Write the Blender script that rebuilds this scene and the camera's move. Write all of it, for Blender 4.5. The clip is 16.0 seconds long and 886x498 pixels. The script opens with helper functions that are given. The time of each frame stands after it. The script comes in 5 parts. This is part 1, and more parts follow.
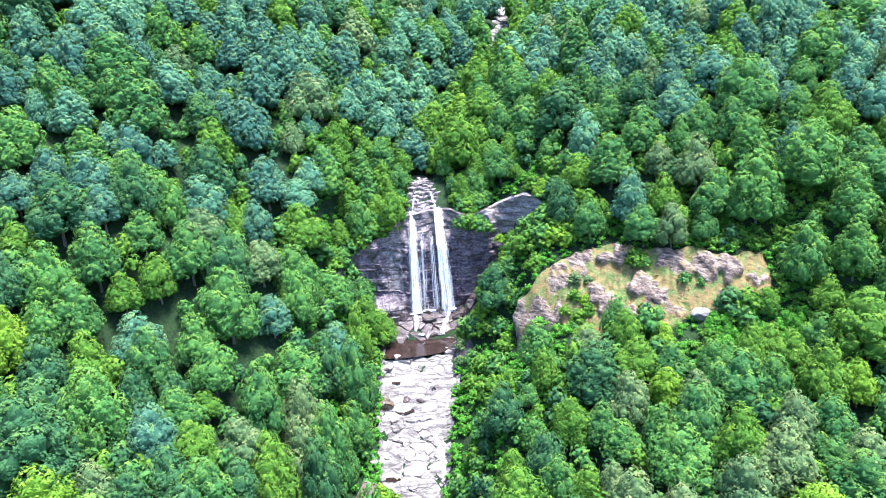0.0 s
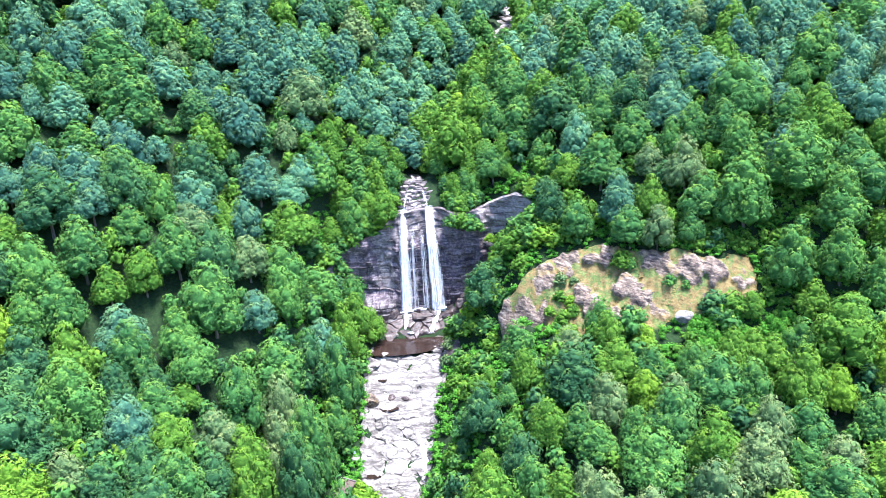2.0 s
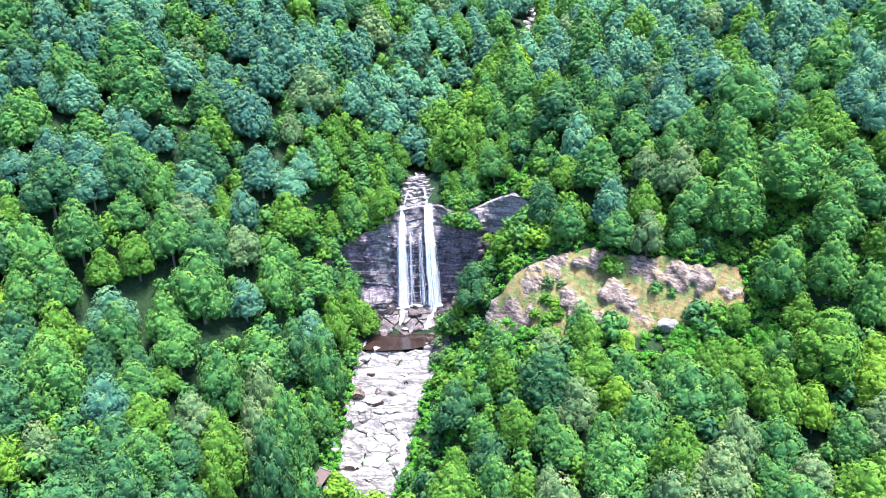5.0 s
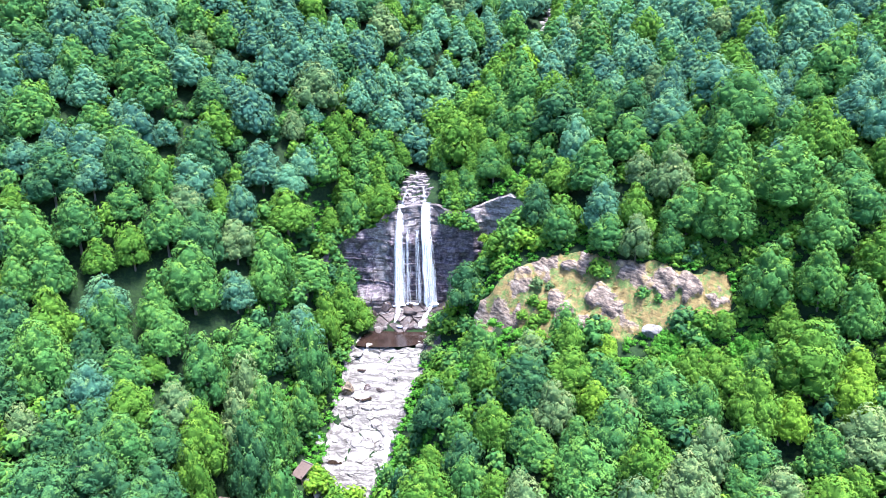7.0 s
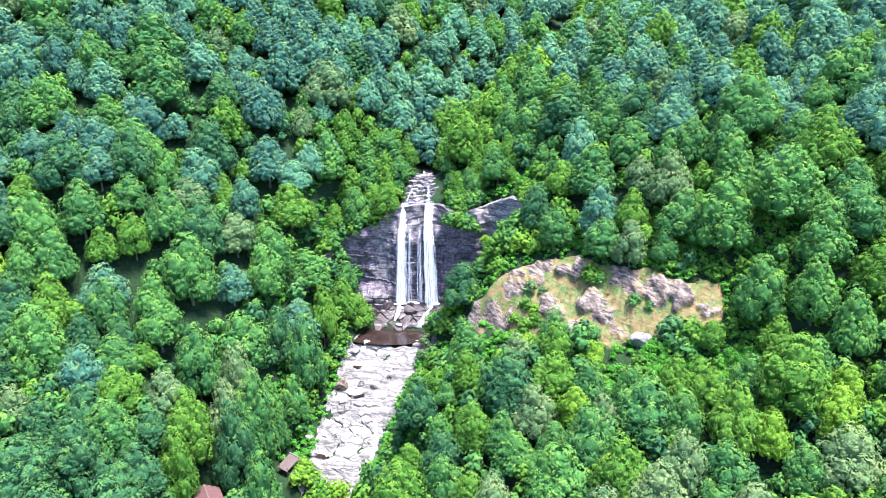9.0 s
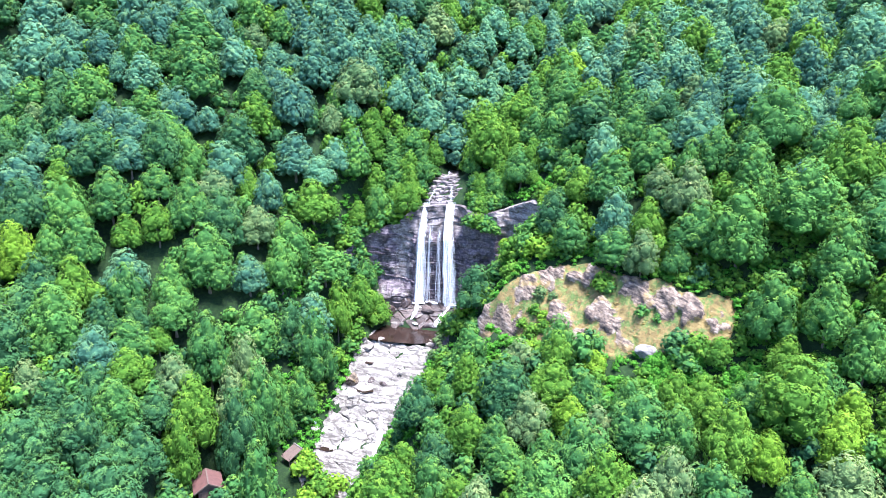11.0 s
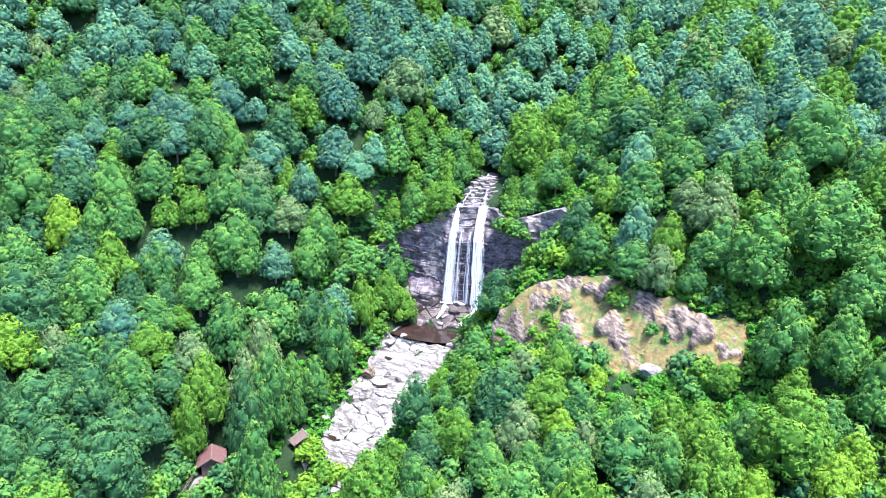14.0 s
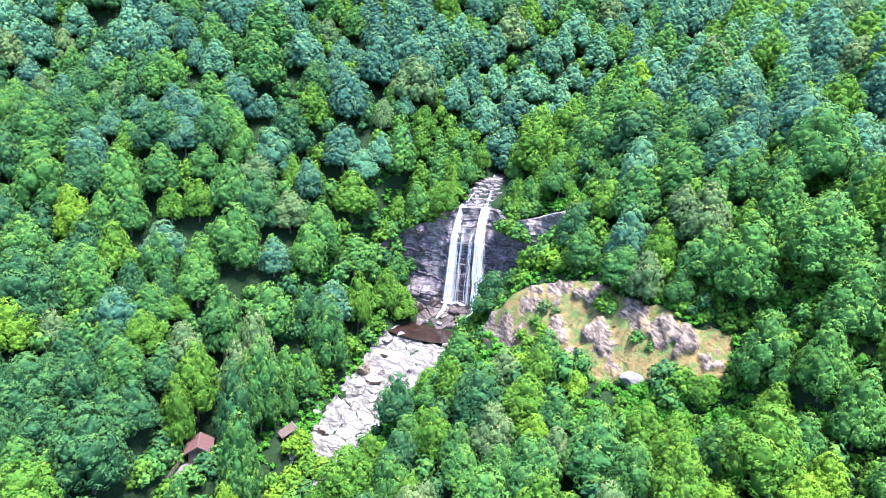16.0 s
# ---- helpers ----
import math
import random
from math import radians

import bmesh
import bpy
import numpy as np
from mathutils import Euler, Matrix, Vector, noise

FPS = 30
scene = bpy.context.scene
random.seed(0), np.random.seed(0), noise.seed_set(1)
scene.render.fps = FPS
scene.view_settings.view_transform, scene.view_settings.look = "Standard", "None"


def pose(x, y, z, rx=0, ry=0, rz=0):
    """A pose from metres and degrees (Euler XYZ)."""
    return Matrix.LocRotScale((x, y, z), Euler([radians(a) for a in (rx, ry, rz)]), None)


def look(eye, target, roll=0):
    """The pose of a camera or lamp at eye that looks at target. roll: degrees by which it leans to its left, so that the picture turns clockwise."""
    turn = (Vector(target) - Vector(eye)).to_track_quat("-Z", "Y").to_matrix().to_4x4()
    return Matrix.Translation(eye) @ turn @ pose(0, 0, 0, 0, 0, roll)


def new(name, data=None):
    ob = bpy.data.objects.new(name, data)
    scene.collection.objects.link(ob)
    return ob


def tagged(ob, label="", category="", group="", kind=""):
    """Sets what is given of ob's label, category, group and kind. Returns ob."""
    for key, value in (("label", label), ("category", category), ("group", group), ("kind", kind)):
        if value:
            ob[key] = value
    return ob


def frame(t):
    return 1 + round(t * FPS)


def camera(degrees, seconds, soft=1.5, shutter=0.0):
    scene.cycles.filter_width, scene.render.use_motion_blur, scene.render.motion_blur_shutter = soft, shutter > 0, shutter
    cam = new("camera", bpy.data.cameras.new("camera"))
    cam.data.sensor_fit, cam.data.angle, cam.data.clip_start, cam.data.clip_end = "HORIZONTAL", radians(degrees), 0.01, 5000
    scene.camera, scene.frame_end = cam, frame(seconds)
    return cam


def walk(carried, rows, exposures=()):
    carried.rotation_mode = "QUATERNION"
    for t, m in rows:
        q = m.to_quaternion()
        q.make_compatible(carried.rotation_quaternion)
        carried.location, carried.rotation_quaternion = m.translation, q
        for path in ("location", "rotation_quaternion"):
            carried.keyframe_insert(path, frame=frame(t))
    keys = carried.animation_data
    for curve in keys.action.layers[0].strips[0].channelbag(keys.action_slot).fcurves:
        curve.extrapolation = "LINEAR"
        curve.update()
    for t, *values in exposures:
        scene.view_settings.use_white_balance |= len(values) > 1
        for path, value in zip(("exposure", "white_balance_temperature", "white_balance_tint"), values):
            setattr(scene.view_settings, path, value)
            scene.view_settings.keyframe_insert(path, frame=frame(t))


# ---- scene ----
cam = camera(65.0, 16.0, 0.75)
METRES, EYE, TILT, LEAN, TURN = 88.0, 90.0, 0.0, 0.0, 0.0
ROWS = [
    (0.0, 0.0, 0.0, 0.0, -1.3, -16.99, 4.24),
    (0.5, 0.0226, -0.0008, -0.0023, -0.88, -16.96, 4.14),
    (1.0, 0.0459, -0.0016, -0.0048, -0.46, -16.93, 4.04),
    (1.5, 0.0702, -0.0024, -0.0076, -0.03, -16.89, 3.93),
    (2.0, 0.0961, -0.0029, -0.0102, 0.4, -16.87, 3.82),
    (2.5, 0.1223, -0.0036, -0.0128, 0.87, -16.84, 3.69),
    (3.0, 0.1496, -0.004, -0.0151, 1.6, -16.81, 3.5),
    (3.5, 0.1779, -0.0044, -0.0175, 2.43, -16.76, 3.27),
    (4.0, 0.2076, -0.0045, -0.0198, 3.27, -16.71, 3.05),
    (6.5, 0.3607, 0.0005, -0.0283, 6.91, -16.57, 2.06),
    (7.0, 0.3926, 0.0034, -0.0292, 7.73, -16.55, 1.85),
    (7.5, 0.4246, 0.0072, -0.0302, 8.55, -16.52, 1.65),
    (8.0, 0.457, 0.0119, -0.0309, 9.37, -16.5, 1.44),
    (10.5, 0.6173, 0.0466, -0.032, 15.09, -16.4, 0.06),
    (11.0, 0.6496, 0.0561, -0.032, 16.55, -16.38, -0.28),
    (11.5, 0.6819, 0.0665, -0.0318, 18.02, -16.39, -0.62),
    (12.0, 0.7135, 0.0773, -0.0314, 19.47, -16.4, -0.96),
    (12.5, 0.7445, 0.0887, -0.0305, 20.9, -16.42, -1.31),
    (13.0, 0.7765, 0.1018, -0.0301, 22.29, -16.44, -1.62),
    (13.5, 0.8081, 0.1154, -0.0294, 23.45, -16.46, -1.9),
    (14.0, 0.8393, 0.1292, -0.0284, 24.59, -16.49, -2.16),
    (14.5, 0.8703, 0.1435, -0.0273, 25.72, -16.52, -2.42),
    (15.0, 0.9013, 0.1584, -0.026, 26.74, -16.56, -2.66),
    (15.5, 0.9324, 0.1738, -0.0247, 27.69, -16.6, -2.89),
    (16.0, 0.9646, 0.1907, -0.0238, 28.33, -16.61, -3.03),
]
walk(cam, [(t, pose(0, 0, EYE, TILT, LEAN, TURN) @ pose(METRES * x, METRES * y, METRES * z, 90 + pitch, roll, yaw)) for t, x, y, z, yaw, pitch, roll in ROWS])

# ---- world, sun ----
SUN_AZ, SUN_EL = radians(105), radians(75)       # azimuth clockwise from +y, and height
world = bpy.data.worlds.new("sky")
scene.world = world
world.use_nodes = True
wn = world.node_tree.nodes
sky = wn.new("ShaderNodeTexSky")
sky.sky_type, sky.sun_disc = "NISHITA", False
sky.sun_elevation, sky.sun_rotation = SUN_EL, SUN_AZ
sky.air_density, sky.dust_density, sky.ozone_density = 1.0, 1.2, 1.0
wn["Background"].inputs["Strength"].default_value = 0.12
world.node_tree.links.new(sky.outputs["Color"], wn["Background"].inputs["Color"])
sun = new("sun", bpy.data.lights.new("sun", "SUN"))
sun.data.energy, sun.data.angle, sun.data.color = 4.2, radians(14), (1.0, 0.93, 0.76)
sun_way = Vector((math.sin(SUN_AZ) * math.cos(SUN_EL), math.cos(SUN_AZ) * math.cos(SUN_EL), math.sin(SUN_EL)))
sun.matrix_world = look(sun_way * 300, (0, 0, 0))
scene.view_settings.exposure = 2.4
scene.view_settings.use_white_balance = True
scene.view_settings.white_balance_temperature, scene.view_settings.white_balance_tint = 5260, 21.5

# ---- the lie of the land ----
XK = np.array([-300, -160, -95, -60, -28, 5, 40, 75, 115, 300.0])      # sections across the valley, west to east
SECTIONS = {20: (70, 21, 2, -8, -19, -30, -36, -38, -38, -25), 85: (109, 46, 18, 4, -8, -19, -17, -12, -7, 28),
            120: (130, 61, 27, 10, -4, -9, -1, 6, 13, 56), 150: (146, 76, 41, 22, 8, 7, 15, 24, 35, 77),
            178: (161, 91, 58, 38, 24, 23, 33, 48, 59, 93), 205: (174, 106, 74, 56, 40, 37, 49, 64, 75, 105),
            235: (187, 120, 90, 75, 61, 53, 63, 76, 85, 113), 300: (215, 149, 120, 107, 94, 84, 81, 88, 94, 122),
            390: (254, 184, 152, 135, 120, 108, 100, 99, 103, 126), 560: (327, 245, 207, 187, 170, 153, 142, 138, 138, 142)}
YK = np.array(sorted(SECTIONS), float)
ZK = np.array([SECTIONS[int(y)] for y in YK], float)
POOL_Z = 1.75
# knolls and dips on the valley sides: x, y, reach along x and y, height
KNOLLS = [(-150, 175, 34, 34, -19), (-82, 168, 15, 13, 8), (-62, 167, 13, 9, 5), (-49, 197, 9, 8, -8), (-2, 327, 34, 20, -9), (118, 213, 22, 20, -7), (-38, 222, 14, 12, 4.5),
          (99, 156, 13, 9, 4), (55, 189, 11, 10, 2.5), (-88, 205, 16, 14, 3.5), (-68, 143, 12, 9, -4), (-88, 127, 18, 10, -5), (-48, 147, 9, 9, 4), (55, 114, 14, 9, 3),
          (16, 129, 13, 12, -4), (8, 256, 12, 12, -4)]
# the crag's foot and rim, west to east: x, y and z of the foot, y and z of the rim
CRAG_LINE = [(17, 171, 6, 173, 12), (20, 170.5, 9, 173, 20), (24, 168.8, 13, 173.5, 26), (30, 164.5, 15.5, 175, 29.5), (36, 160, 15.5, 176.5, 31.5), (45, 157.5, 18, 174.5, 33.6),
             (55, 155.5, 20, 167.5, 33.6), (62, 153.5, 21.5, 164.5, 34.2), (70, 153, 25, 160.5, 33.6), (79, 155, 28.5, 160, 33.4)]
YARDS = [(-33, 120, -12.6, 12), (-22.5, 140.5, -14.2, 7)]           # levelled ground round the hut and the shelter


def waves(x, y, size, seed=0):
    """Soft, uneven noise of about -1 to 1 over the plan."""
    r = np.random.RandomState(seed)
    total = 0
    for i in range(5):
        a, p = r.uniform(0, 2 * np.pi), r.uniform(0, 2 * np.pi)
        k = 2 * np.pi / (size * r.uniform(0.6, 1.5))
        total = total + np.sin((x * np.cos(a) + y * np.sin(a)) * k + p + 1.3 * np.sin((y * np.cos(a) - x * np.sin(a)) * k * 0.7))
    return total / 3


def section_height(x, y):
    i, j = np.clip(np.searchsorted(XK, x) - 1, 0, 8), np.clip(np.searchsorted(YK, y) - 1, 0, 8)
    u, v = np.clip((x - XK[i]) / (XK[i + 1] - XK[i]), 0, 1), np.clip((y - YK[j]) / (YK[j + 1] - YK[j]), 0, 1)
    return (ZK[j, i] * (1 - u) + ZK[j, i + 1] * u) * (1 - v) + (ZK[j + 1, i] * (1 - u) + ZK[j + 1, i + 1] * u) * v


def smooth(a, b, t):
    t = np.clip((t - a) / (b - a), 0, 1)
    return t * t * (3 - 2 * t)


def stream_x(y):
    return np.interp(y, [40, 110, 138, 150, 165, 178, 190, 207, 221, 250, 290, 331, 395, 450], [0, -8, -13, -11, -11, -9.5, -9, -5.5, -6, -3, 6, 31, 43, 46])


def stream_half(y):
    return np.interp(y, [100, 138, 150, 165, 178, 188, 205], [5, 6.5, 7.5, 8.5, 10, 10, 11])


def bed_z(y):
    return np.interp(y, [40, 110, 130, 145, 155, 164, 175, 183, 185.5, 188, 195, 198, 206, 210], [-36, -26, -22, -16.6, -12.6, -8.2, -4.2, -1.0, 0.9, 0.7, 0.9, 3, 7.6, 8])


def upper_z(y):
    return np.interp(y, [205, 211, 221, 240, 266, 288, 308, 331, 364, 395, 450], [34, 38.4, 44.4, 47, 53, 58, 67, 82, 93, 103, 118])


def cliff_y(x):
    return np.interp(x, [-42, -34, -29, -18, -13.5, -11, 3, 5.5, 10, 18, 26, 33, 42], [188, 199, 205.5, 206.5, 207.5, 211, 211.4, 209, 209, 210.5, 206, 197, 186])


def cliff_top(x):
    return np.interp(x, [-42, -34, -29, -22, -17, -12, -6, 3, 9, 16, 26, 34], [20, 23, 27, 31, 33, 37.5, 38.5, 38.5, 37, 38.5, 43.2, 40])


def crag_frame(x):
    """The crag at x: y of its foot and rim, z of its foot and rim."""
    c = np.array(CRAG_LINE, float).T
    return np.interp(x, c[0], c[1]), np.interp(x, c[0], c[3]), np.interp(x, c[0], c[2]), np.interp(x, c[0], c[4])


def ground(x, y):
    x, y = np.asarray(x, float), np.asarray(y, float)
    s = 6.0
    base = sum(section_height(x + a * s, y + b * s) for a in (-1, 0, 1) for b in (-1, 0, 1)) / 9
    base = base + 1.1 * waves(x, y, 34, 3) + 0.35 * waves(x, y, 9, 4) + 9 * smooth(280, 900, np.hypot(x, y - 150)) * waves(x, y, 420, 6)
    u = np.abs(x - stream_x(y))
    for kx, ky, rx, ry, up in KNOLLS:
        base = base + up * np.exp(-(((x - kx) / rx) ** 2 + ((y - ky) / ry) ** 2))
    base = base - 7 * np.exp(-(((x - 80) / 15) ** 2 + ((y - 144) / 8) ** 2)) + 5 * np.exp(-(((x - 90) / 12) ** 2 + ((y - 168) / 8) ** 2))
    low = bed_z(y) + 1.15 * np.clip(u - stream_half(y), 0, None) + 0.35 * np.clip(u - 22, 0, None)
    face = smooth(150, 158, y) * smooth(186, 177, y) * (x > stream_x(y))          # the crag's steep west face
    low = low + face * (-0.4 * np.clip(u - stream_half(y), 0, None) - 0.35 * np.clip(u - 22, 0, None) + 2.6 * np.clip(u - 30.5, 0, None))
    low = low - 0.6 * smooth(158, 146, y) * (x < stream_x(y)) * np.clip(u - stream_half(y), 0, 18)
    top = cliff_top(x) + 0.62 * (y - cliff_y(x))
    high = top + (base - top) * smooth(2, 30, y - cliff_y(x) + 1.5 * np.clip(np.abs(x) - 30, 0, 30))
    high = np.minimum(high, upper_z(y) + np.where(x < stream_x(y), 0.95, 0.72) * np.clip(u - np.interp(y, [208, 226], [7.5, 3.4]), 0, None))
    z = np.where(y > cliff_y(x), high, np.minimum(base, low))
    # the crag, a steep spur on the east bank
    foot, rim, z0, z1 = crag_frame(x)
    t = (y - foot) / (rim - foot)
    crag = z0 + (z1 - z0) * np.clip(t, 0, 1) + 0.75 * np.clip(y - rim, 0, None) + 0.55 * np.clip(y - foot, None, 0)
    z = z + (crag - z) * smooth(-7, -1, y - foot) * smooth(7, 1, y - rim) * smooth(16, 20, x) * smooth(84, 77, x)
    for cx, cy, cz, r in YARDS:
        z = z + (cz - z) * smooth(r, r * 0.55, np.hypot(x - cx, y - cy))
    return z


def height(x, y):
    return float(ground(np.array([x]), np.array([y]))[0])

# ---- materials ----
def nodes_of(name):
    m = bpy.data.materials.new(name)
    m.use_nodes = True
    return m, m.node_tree.nodes, m.node_tree.links, m.node_tree.nodes["Principled BSDF"]


def noise_node(n, l, coord, scale, detail=4, rough=0.6, squash=None):
    if squash:
        mp = n.new("ShaderNodeMapping")
        mp.inputs["Scale"].default_value = squash
        l.new(coord, mp.inputs["Vector"])
        coord = mp.outputs["Vector"]
    t = n.new("ShaderNodeTexNoise")
    t.inputs["Scale"].default_value, t.inputs["Detail"].default_value, t.inputs["Roughness"].default_value = scale, detail, rough
    l.new(coord, t.inputs["Vector"])
    return t.outputs["Fac"]


def remap(n, l, value, a, b, c=0.0, d=1.0):
    r = n.new("ShaderNodeMapRange")
    for key, v in (("From Min", a), ("From Max", b), ("To Min", c), ("To Max", d)):
        r.inputs[key].default_value = v
    l.new(value, r.inputs["Value"])
    return r.outputs["Result"]


def mixed(n, l, fac, a, b):
    m = n.new("ShaderNodeMix")
    m.data_type = "RGBA"
    for socket, v in ((m.inputs[0], fac), (m.inputs[6], a), (m.inputs[7], b)):
        if isinstance(v, (tuple, list)):
            socket.default_value = (*v, 1)
        elif isinstance(v, (int, float)):
            socket.default_value = v
        else:
            l.new(v, socket)
    return m.outputs[2]


def calc(n, l, op, a, b):
    m = n.new("ShaderNodeMath")
    m.operation = op
    for socket, v in zip(m.inputs, (a, b)):
        if isinstance(v, (int, float)):
            socket.default_value = v
        else:
            l.new(v, socket)
    return m.outputs[0]


def world_coord(n):
    return n.new("ShaderNodeNewGeometry").outputs["Position"]


def leaf_material(name, dark, light, fresh, glow=0.18):
    """Foliage: hue changes by tree and tuft; tuft tone also carries painted top light and inner shade."""
    m, n, l, bsdf = nodes_of(name)
    geo, info = n.new("ShaderNodeNewGeometry"), n.new("ShaderNodeObjectInfo")
    tree, tuft = n.new("ShaderNodeAttribute"), n.new("ShaderNodeAttribute")
    tree.attribute_name, tuft.attribute_name = "tree", "tuft"
    tone = calc(n, l, "FRACT", calc(n, l, "ADD", tree.outputs["Fac"], info.outputs["Random"]), 0)
    colour = mixed(n, l, tone, dark, light)
    # Besides random tone, upward tufts turn lighter: light from above put into the colour.
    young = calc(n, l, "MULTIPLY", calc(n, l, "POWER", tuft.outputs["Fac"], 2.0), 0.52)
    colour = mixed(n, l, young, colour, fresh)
    # Low tones go darker still, which paints the shade inside the crown.
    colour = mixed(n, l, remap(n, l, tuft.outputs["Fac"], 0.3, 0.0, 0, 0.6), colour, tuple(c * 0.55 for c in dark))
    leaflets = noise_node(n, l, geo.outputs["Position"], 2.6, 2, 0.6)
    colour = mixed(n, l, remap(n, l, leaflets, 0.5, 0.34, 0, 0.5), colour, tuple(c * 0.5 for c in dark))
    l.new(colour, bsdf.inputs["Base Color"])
    bsdf.inputs["Roughness"].default_value = 0.8
    bsdf.inputs["Specular IOR Level"].default_value = 0.07
    tr = n.new("ShaderNodeBsdfTranslucent")
    l.new(mixed(n, l, 0.4, colour, fresh), tr.inputs["Color"])
    mix = n.new("ShaderNodeMixShader")
    mix.inputs[0].default_value = glow
    l.new(bsdf.outputs[0], mix.inputs[1])
    l.new(tr.outputs[0], mix.inputs[2])
    l.new(mix.outputs[0], n["Material Output"].inputs["Surface"])
    return m


def stone_material(name, dark, mid, light, size, rough=0.85, bump=0.5, strata=None, moss=None, moss_at=0.62, wet=0.0, cracks=0.0):
    """Rock with blotches, fine grain, bedding lines and patches of growth."""
    m, n, l, bsdf = nodes_of(name)
    pos = world_coord(n)
    big = remap(n, l, noise_node(n, l, pos, size, 5), 0.35, 0.65)
    fine = noise_node(n, l, pos, size * 9, 6, 0.7)
    colour = mixed(n, l, big, dark, mid)
    colour = mixed(n, l, remap(n, l, fine, 0.45, 0.68), colour, light)
    relief = fine
    if strata:
        bed = noise_node(n, l, pos, 1.0, 5, 0.65, strata)
        colour = mixed(n, l, remap(n, l, bed, 0.5, 0.36, 0, 0.85), colour, tuple(c * 0.35 for c in dark))
        colour = mixed(n, l, remap(n, l, bed, 0.56, 0.68, 0, 0.6), colour, light)
        relief = calc(n, l, "ADD", calc(n, l, "MULTIPLY", fine, 0.5), bed)
    if cracks:
        bent = n.new("ShaderNodeVectorMath")
        bent.operation = "MULTIPLY_ADD"
        wob = n.new("ShaderNodeTexNoise")
        wob.inputs["Scale"].default_value = 0.35
        l.new(pos, wob.inputs["Vector"])
        l.new(wob.outputs["Color"], bent.inputs[0])
        bent.inputs[1].default_value = (2.5, 2.5, 2.5)
        l.new(pos, bent.inputs[2])
        split = n.new("ShaderNodeTexVoronoi")
        split.feature = "DISTANCE_TO_EDGE"
        split.inputs["Scale"].default_value = cracks
        mp = n.new("ShaderNodeMapping")
        mp.inputs["Scale"].default_value = (0.35, 1.3, 1.3)
        l.new(bent.outputs[0], mp.inputs["Vector"])
        l.new(mp.outputs["Vector"], split.inputs["Vector"])
        line = remap(n, l, split.outputs["Distance"], 0.01, 0.05)
        colour = mixed(n, l, line, mixed(n, l, noise_node(n, l, pos, 0.3, 3), tuple(c * 0.25 for c in dark), mid), colour)
        relief = calc(n, l, "ADD", calc(n, l, "MULTIPLY", relief, 0.6), line)
    info = n.new("ShaderNodeObjectInfo")
    shade = n.new("ShaderNodeHueSaturation")
    l.new(remap(n, l, info.outputs["Random"], 0, 1, 0.72, 1.18), shade.inputs["Value"])
    l.new(colour, shade.inputs["Color"])
    colour = shade.outputs["Color"]
    if moss:
        patch = noise_node(n, l, pos, size * 1.7, 6, 0.65)
        colour = mixed(n, l, remap(n, l, patch, moss_at, moss_at + 0.07), colour, mixed(n, l, fine, moss, tuple(c * 0.5 for c in moss)))
    l.new(colour, bsdf.inputs["Base Color"])
    if wet:
        l.new(remap(n, l, big, 0.3, 0.8, rough - wet, rough), bsdf.inputs["Roughness"])
    else:
        bsdf.inputs["Roughness"].default_value = rough
    bsdf.inputs["Specular IOR Level"].default_value = 0.5 if wet else 0.15
    b = n.new("ShaderNodeBump")
    b.inputs["Strength"].default_value, b.inputs["Distance"].default_value = bump, 0.3
    l.new(relief, b.inputs["Height"])
    l.new(b.outputs["Normal"], bsdf.inputs["Normal"])
    return m


def plain_material(name, dark, light, size, rough=0.7, squash=None, bump=0.3):
    m, n, l, bsdf = nodes_of(name)
    pos = n.new("ShaderNodeTexCoord").outputs["Object"]
    f = noise_node(n, l, pos, size, 6, 0.65, squash)
    l.new(mixed(n, l, remap(n, l, f, 0.3, 0.7), dark, light), bsdf.inputs["Base Color"])
    bsdf.inputs["Roughness"].default_value = rough
    b = n.new("ShaderNodeBump")
    b.inputs["Strength"].default_value, b.inputs["Distance"].default_value = bump, 0.05
    l.new(f, b.inputs["Height"])
    l.new(b.outputs["Normal"], bsdf.inputs["Normal"])
    return m


# Bluer dark and yellower fresh tones put shade and sunlight into the leaf colours.
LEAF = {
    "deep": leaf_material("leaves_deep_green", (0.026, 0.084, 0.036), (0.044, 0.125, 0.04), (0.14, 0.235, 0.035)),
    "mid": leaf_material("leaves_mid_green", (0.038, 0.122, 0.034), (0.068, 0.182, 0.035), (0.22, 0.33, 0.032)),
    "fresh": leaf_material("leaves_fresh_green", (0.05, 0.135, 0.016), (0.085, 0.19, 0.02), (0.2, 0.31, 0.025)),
    # blue and pale also carry the bluish haze of distance in their colour
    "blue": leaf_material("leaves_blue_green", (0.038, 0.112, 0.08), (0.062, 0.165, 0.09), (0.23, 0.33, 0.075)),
    "pale": leaf_material("leaves_haze_tinted_green", (0.056, 0.158, 0.102), (0.09, 0.225, 0.115), (0.3, 0.41, 0.1)),
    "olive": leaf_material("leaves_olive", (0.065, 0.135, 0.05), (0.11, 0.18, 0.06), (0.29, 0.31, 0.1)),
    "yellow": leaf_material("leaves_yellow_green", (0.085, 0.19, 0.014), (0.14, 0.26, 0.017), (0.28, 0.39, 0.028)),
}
UNDERLEAF = leaf_material("leaves_undergrowth", (0.04, 0.155, 0.014), (0.07, 0.215, 0.018), (0.15, 0.32, 0.028))
GRASSY = leaf_material("leaves_dry_grass", (0.21, 0.155, 0.05), (0.25, 0.175, 0.06), (0.31, 0.23, 0.085))
BARK = plain_material("bark", (0.05, 0.04, 0.03), (0.16, 0.14, 0.11), 3.0, 0.9, (3, 3, 0.5))
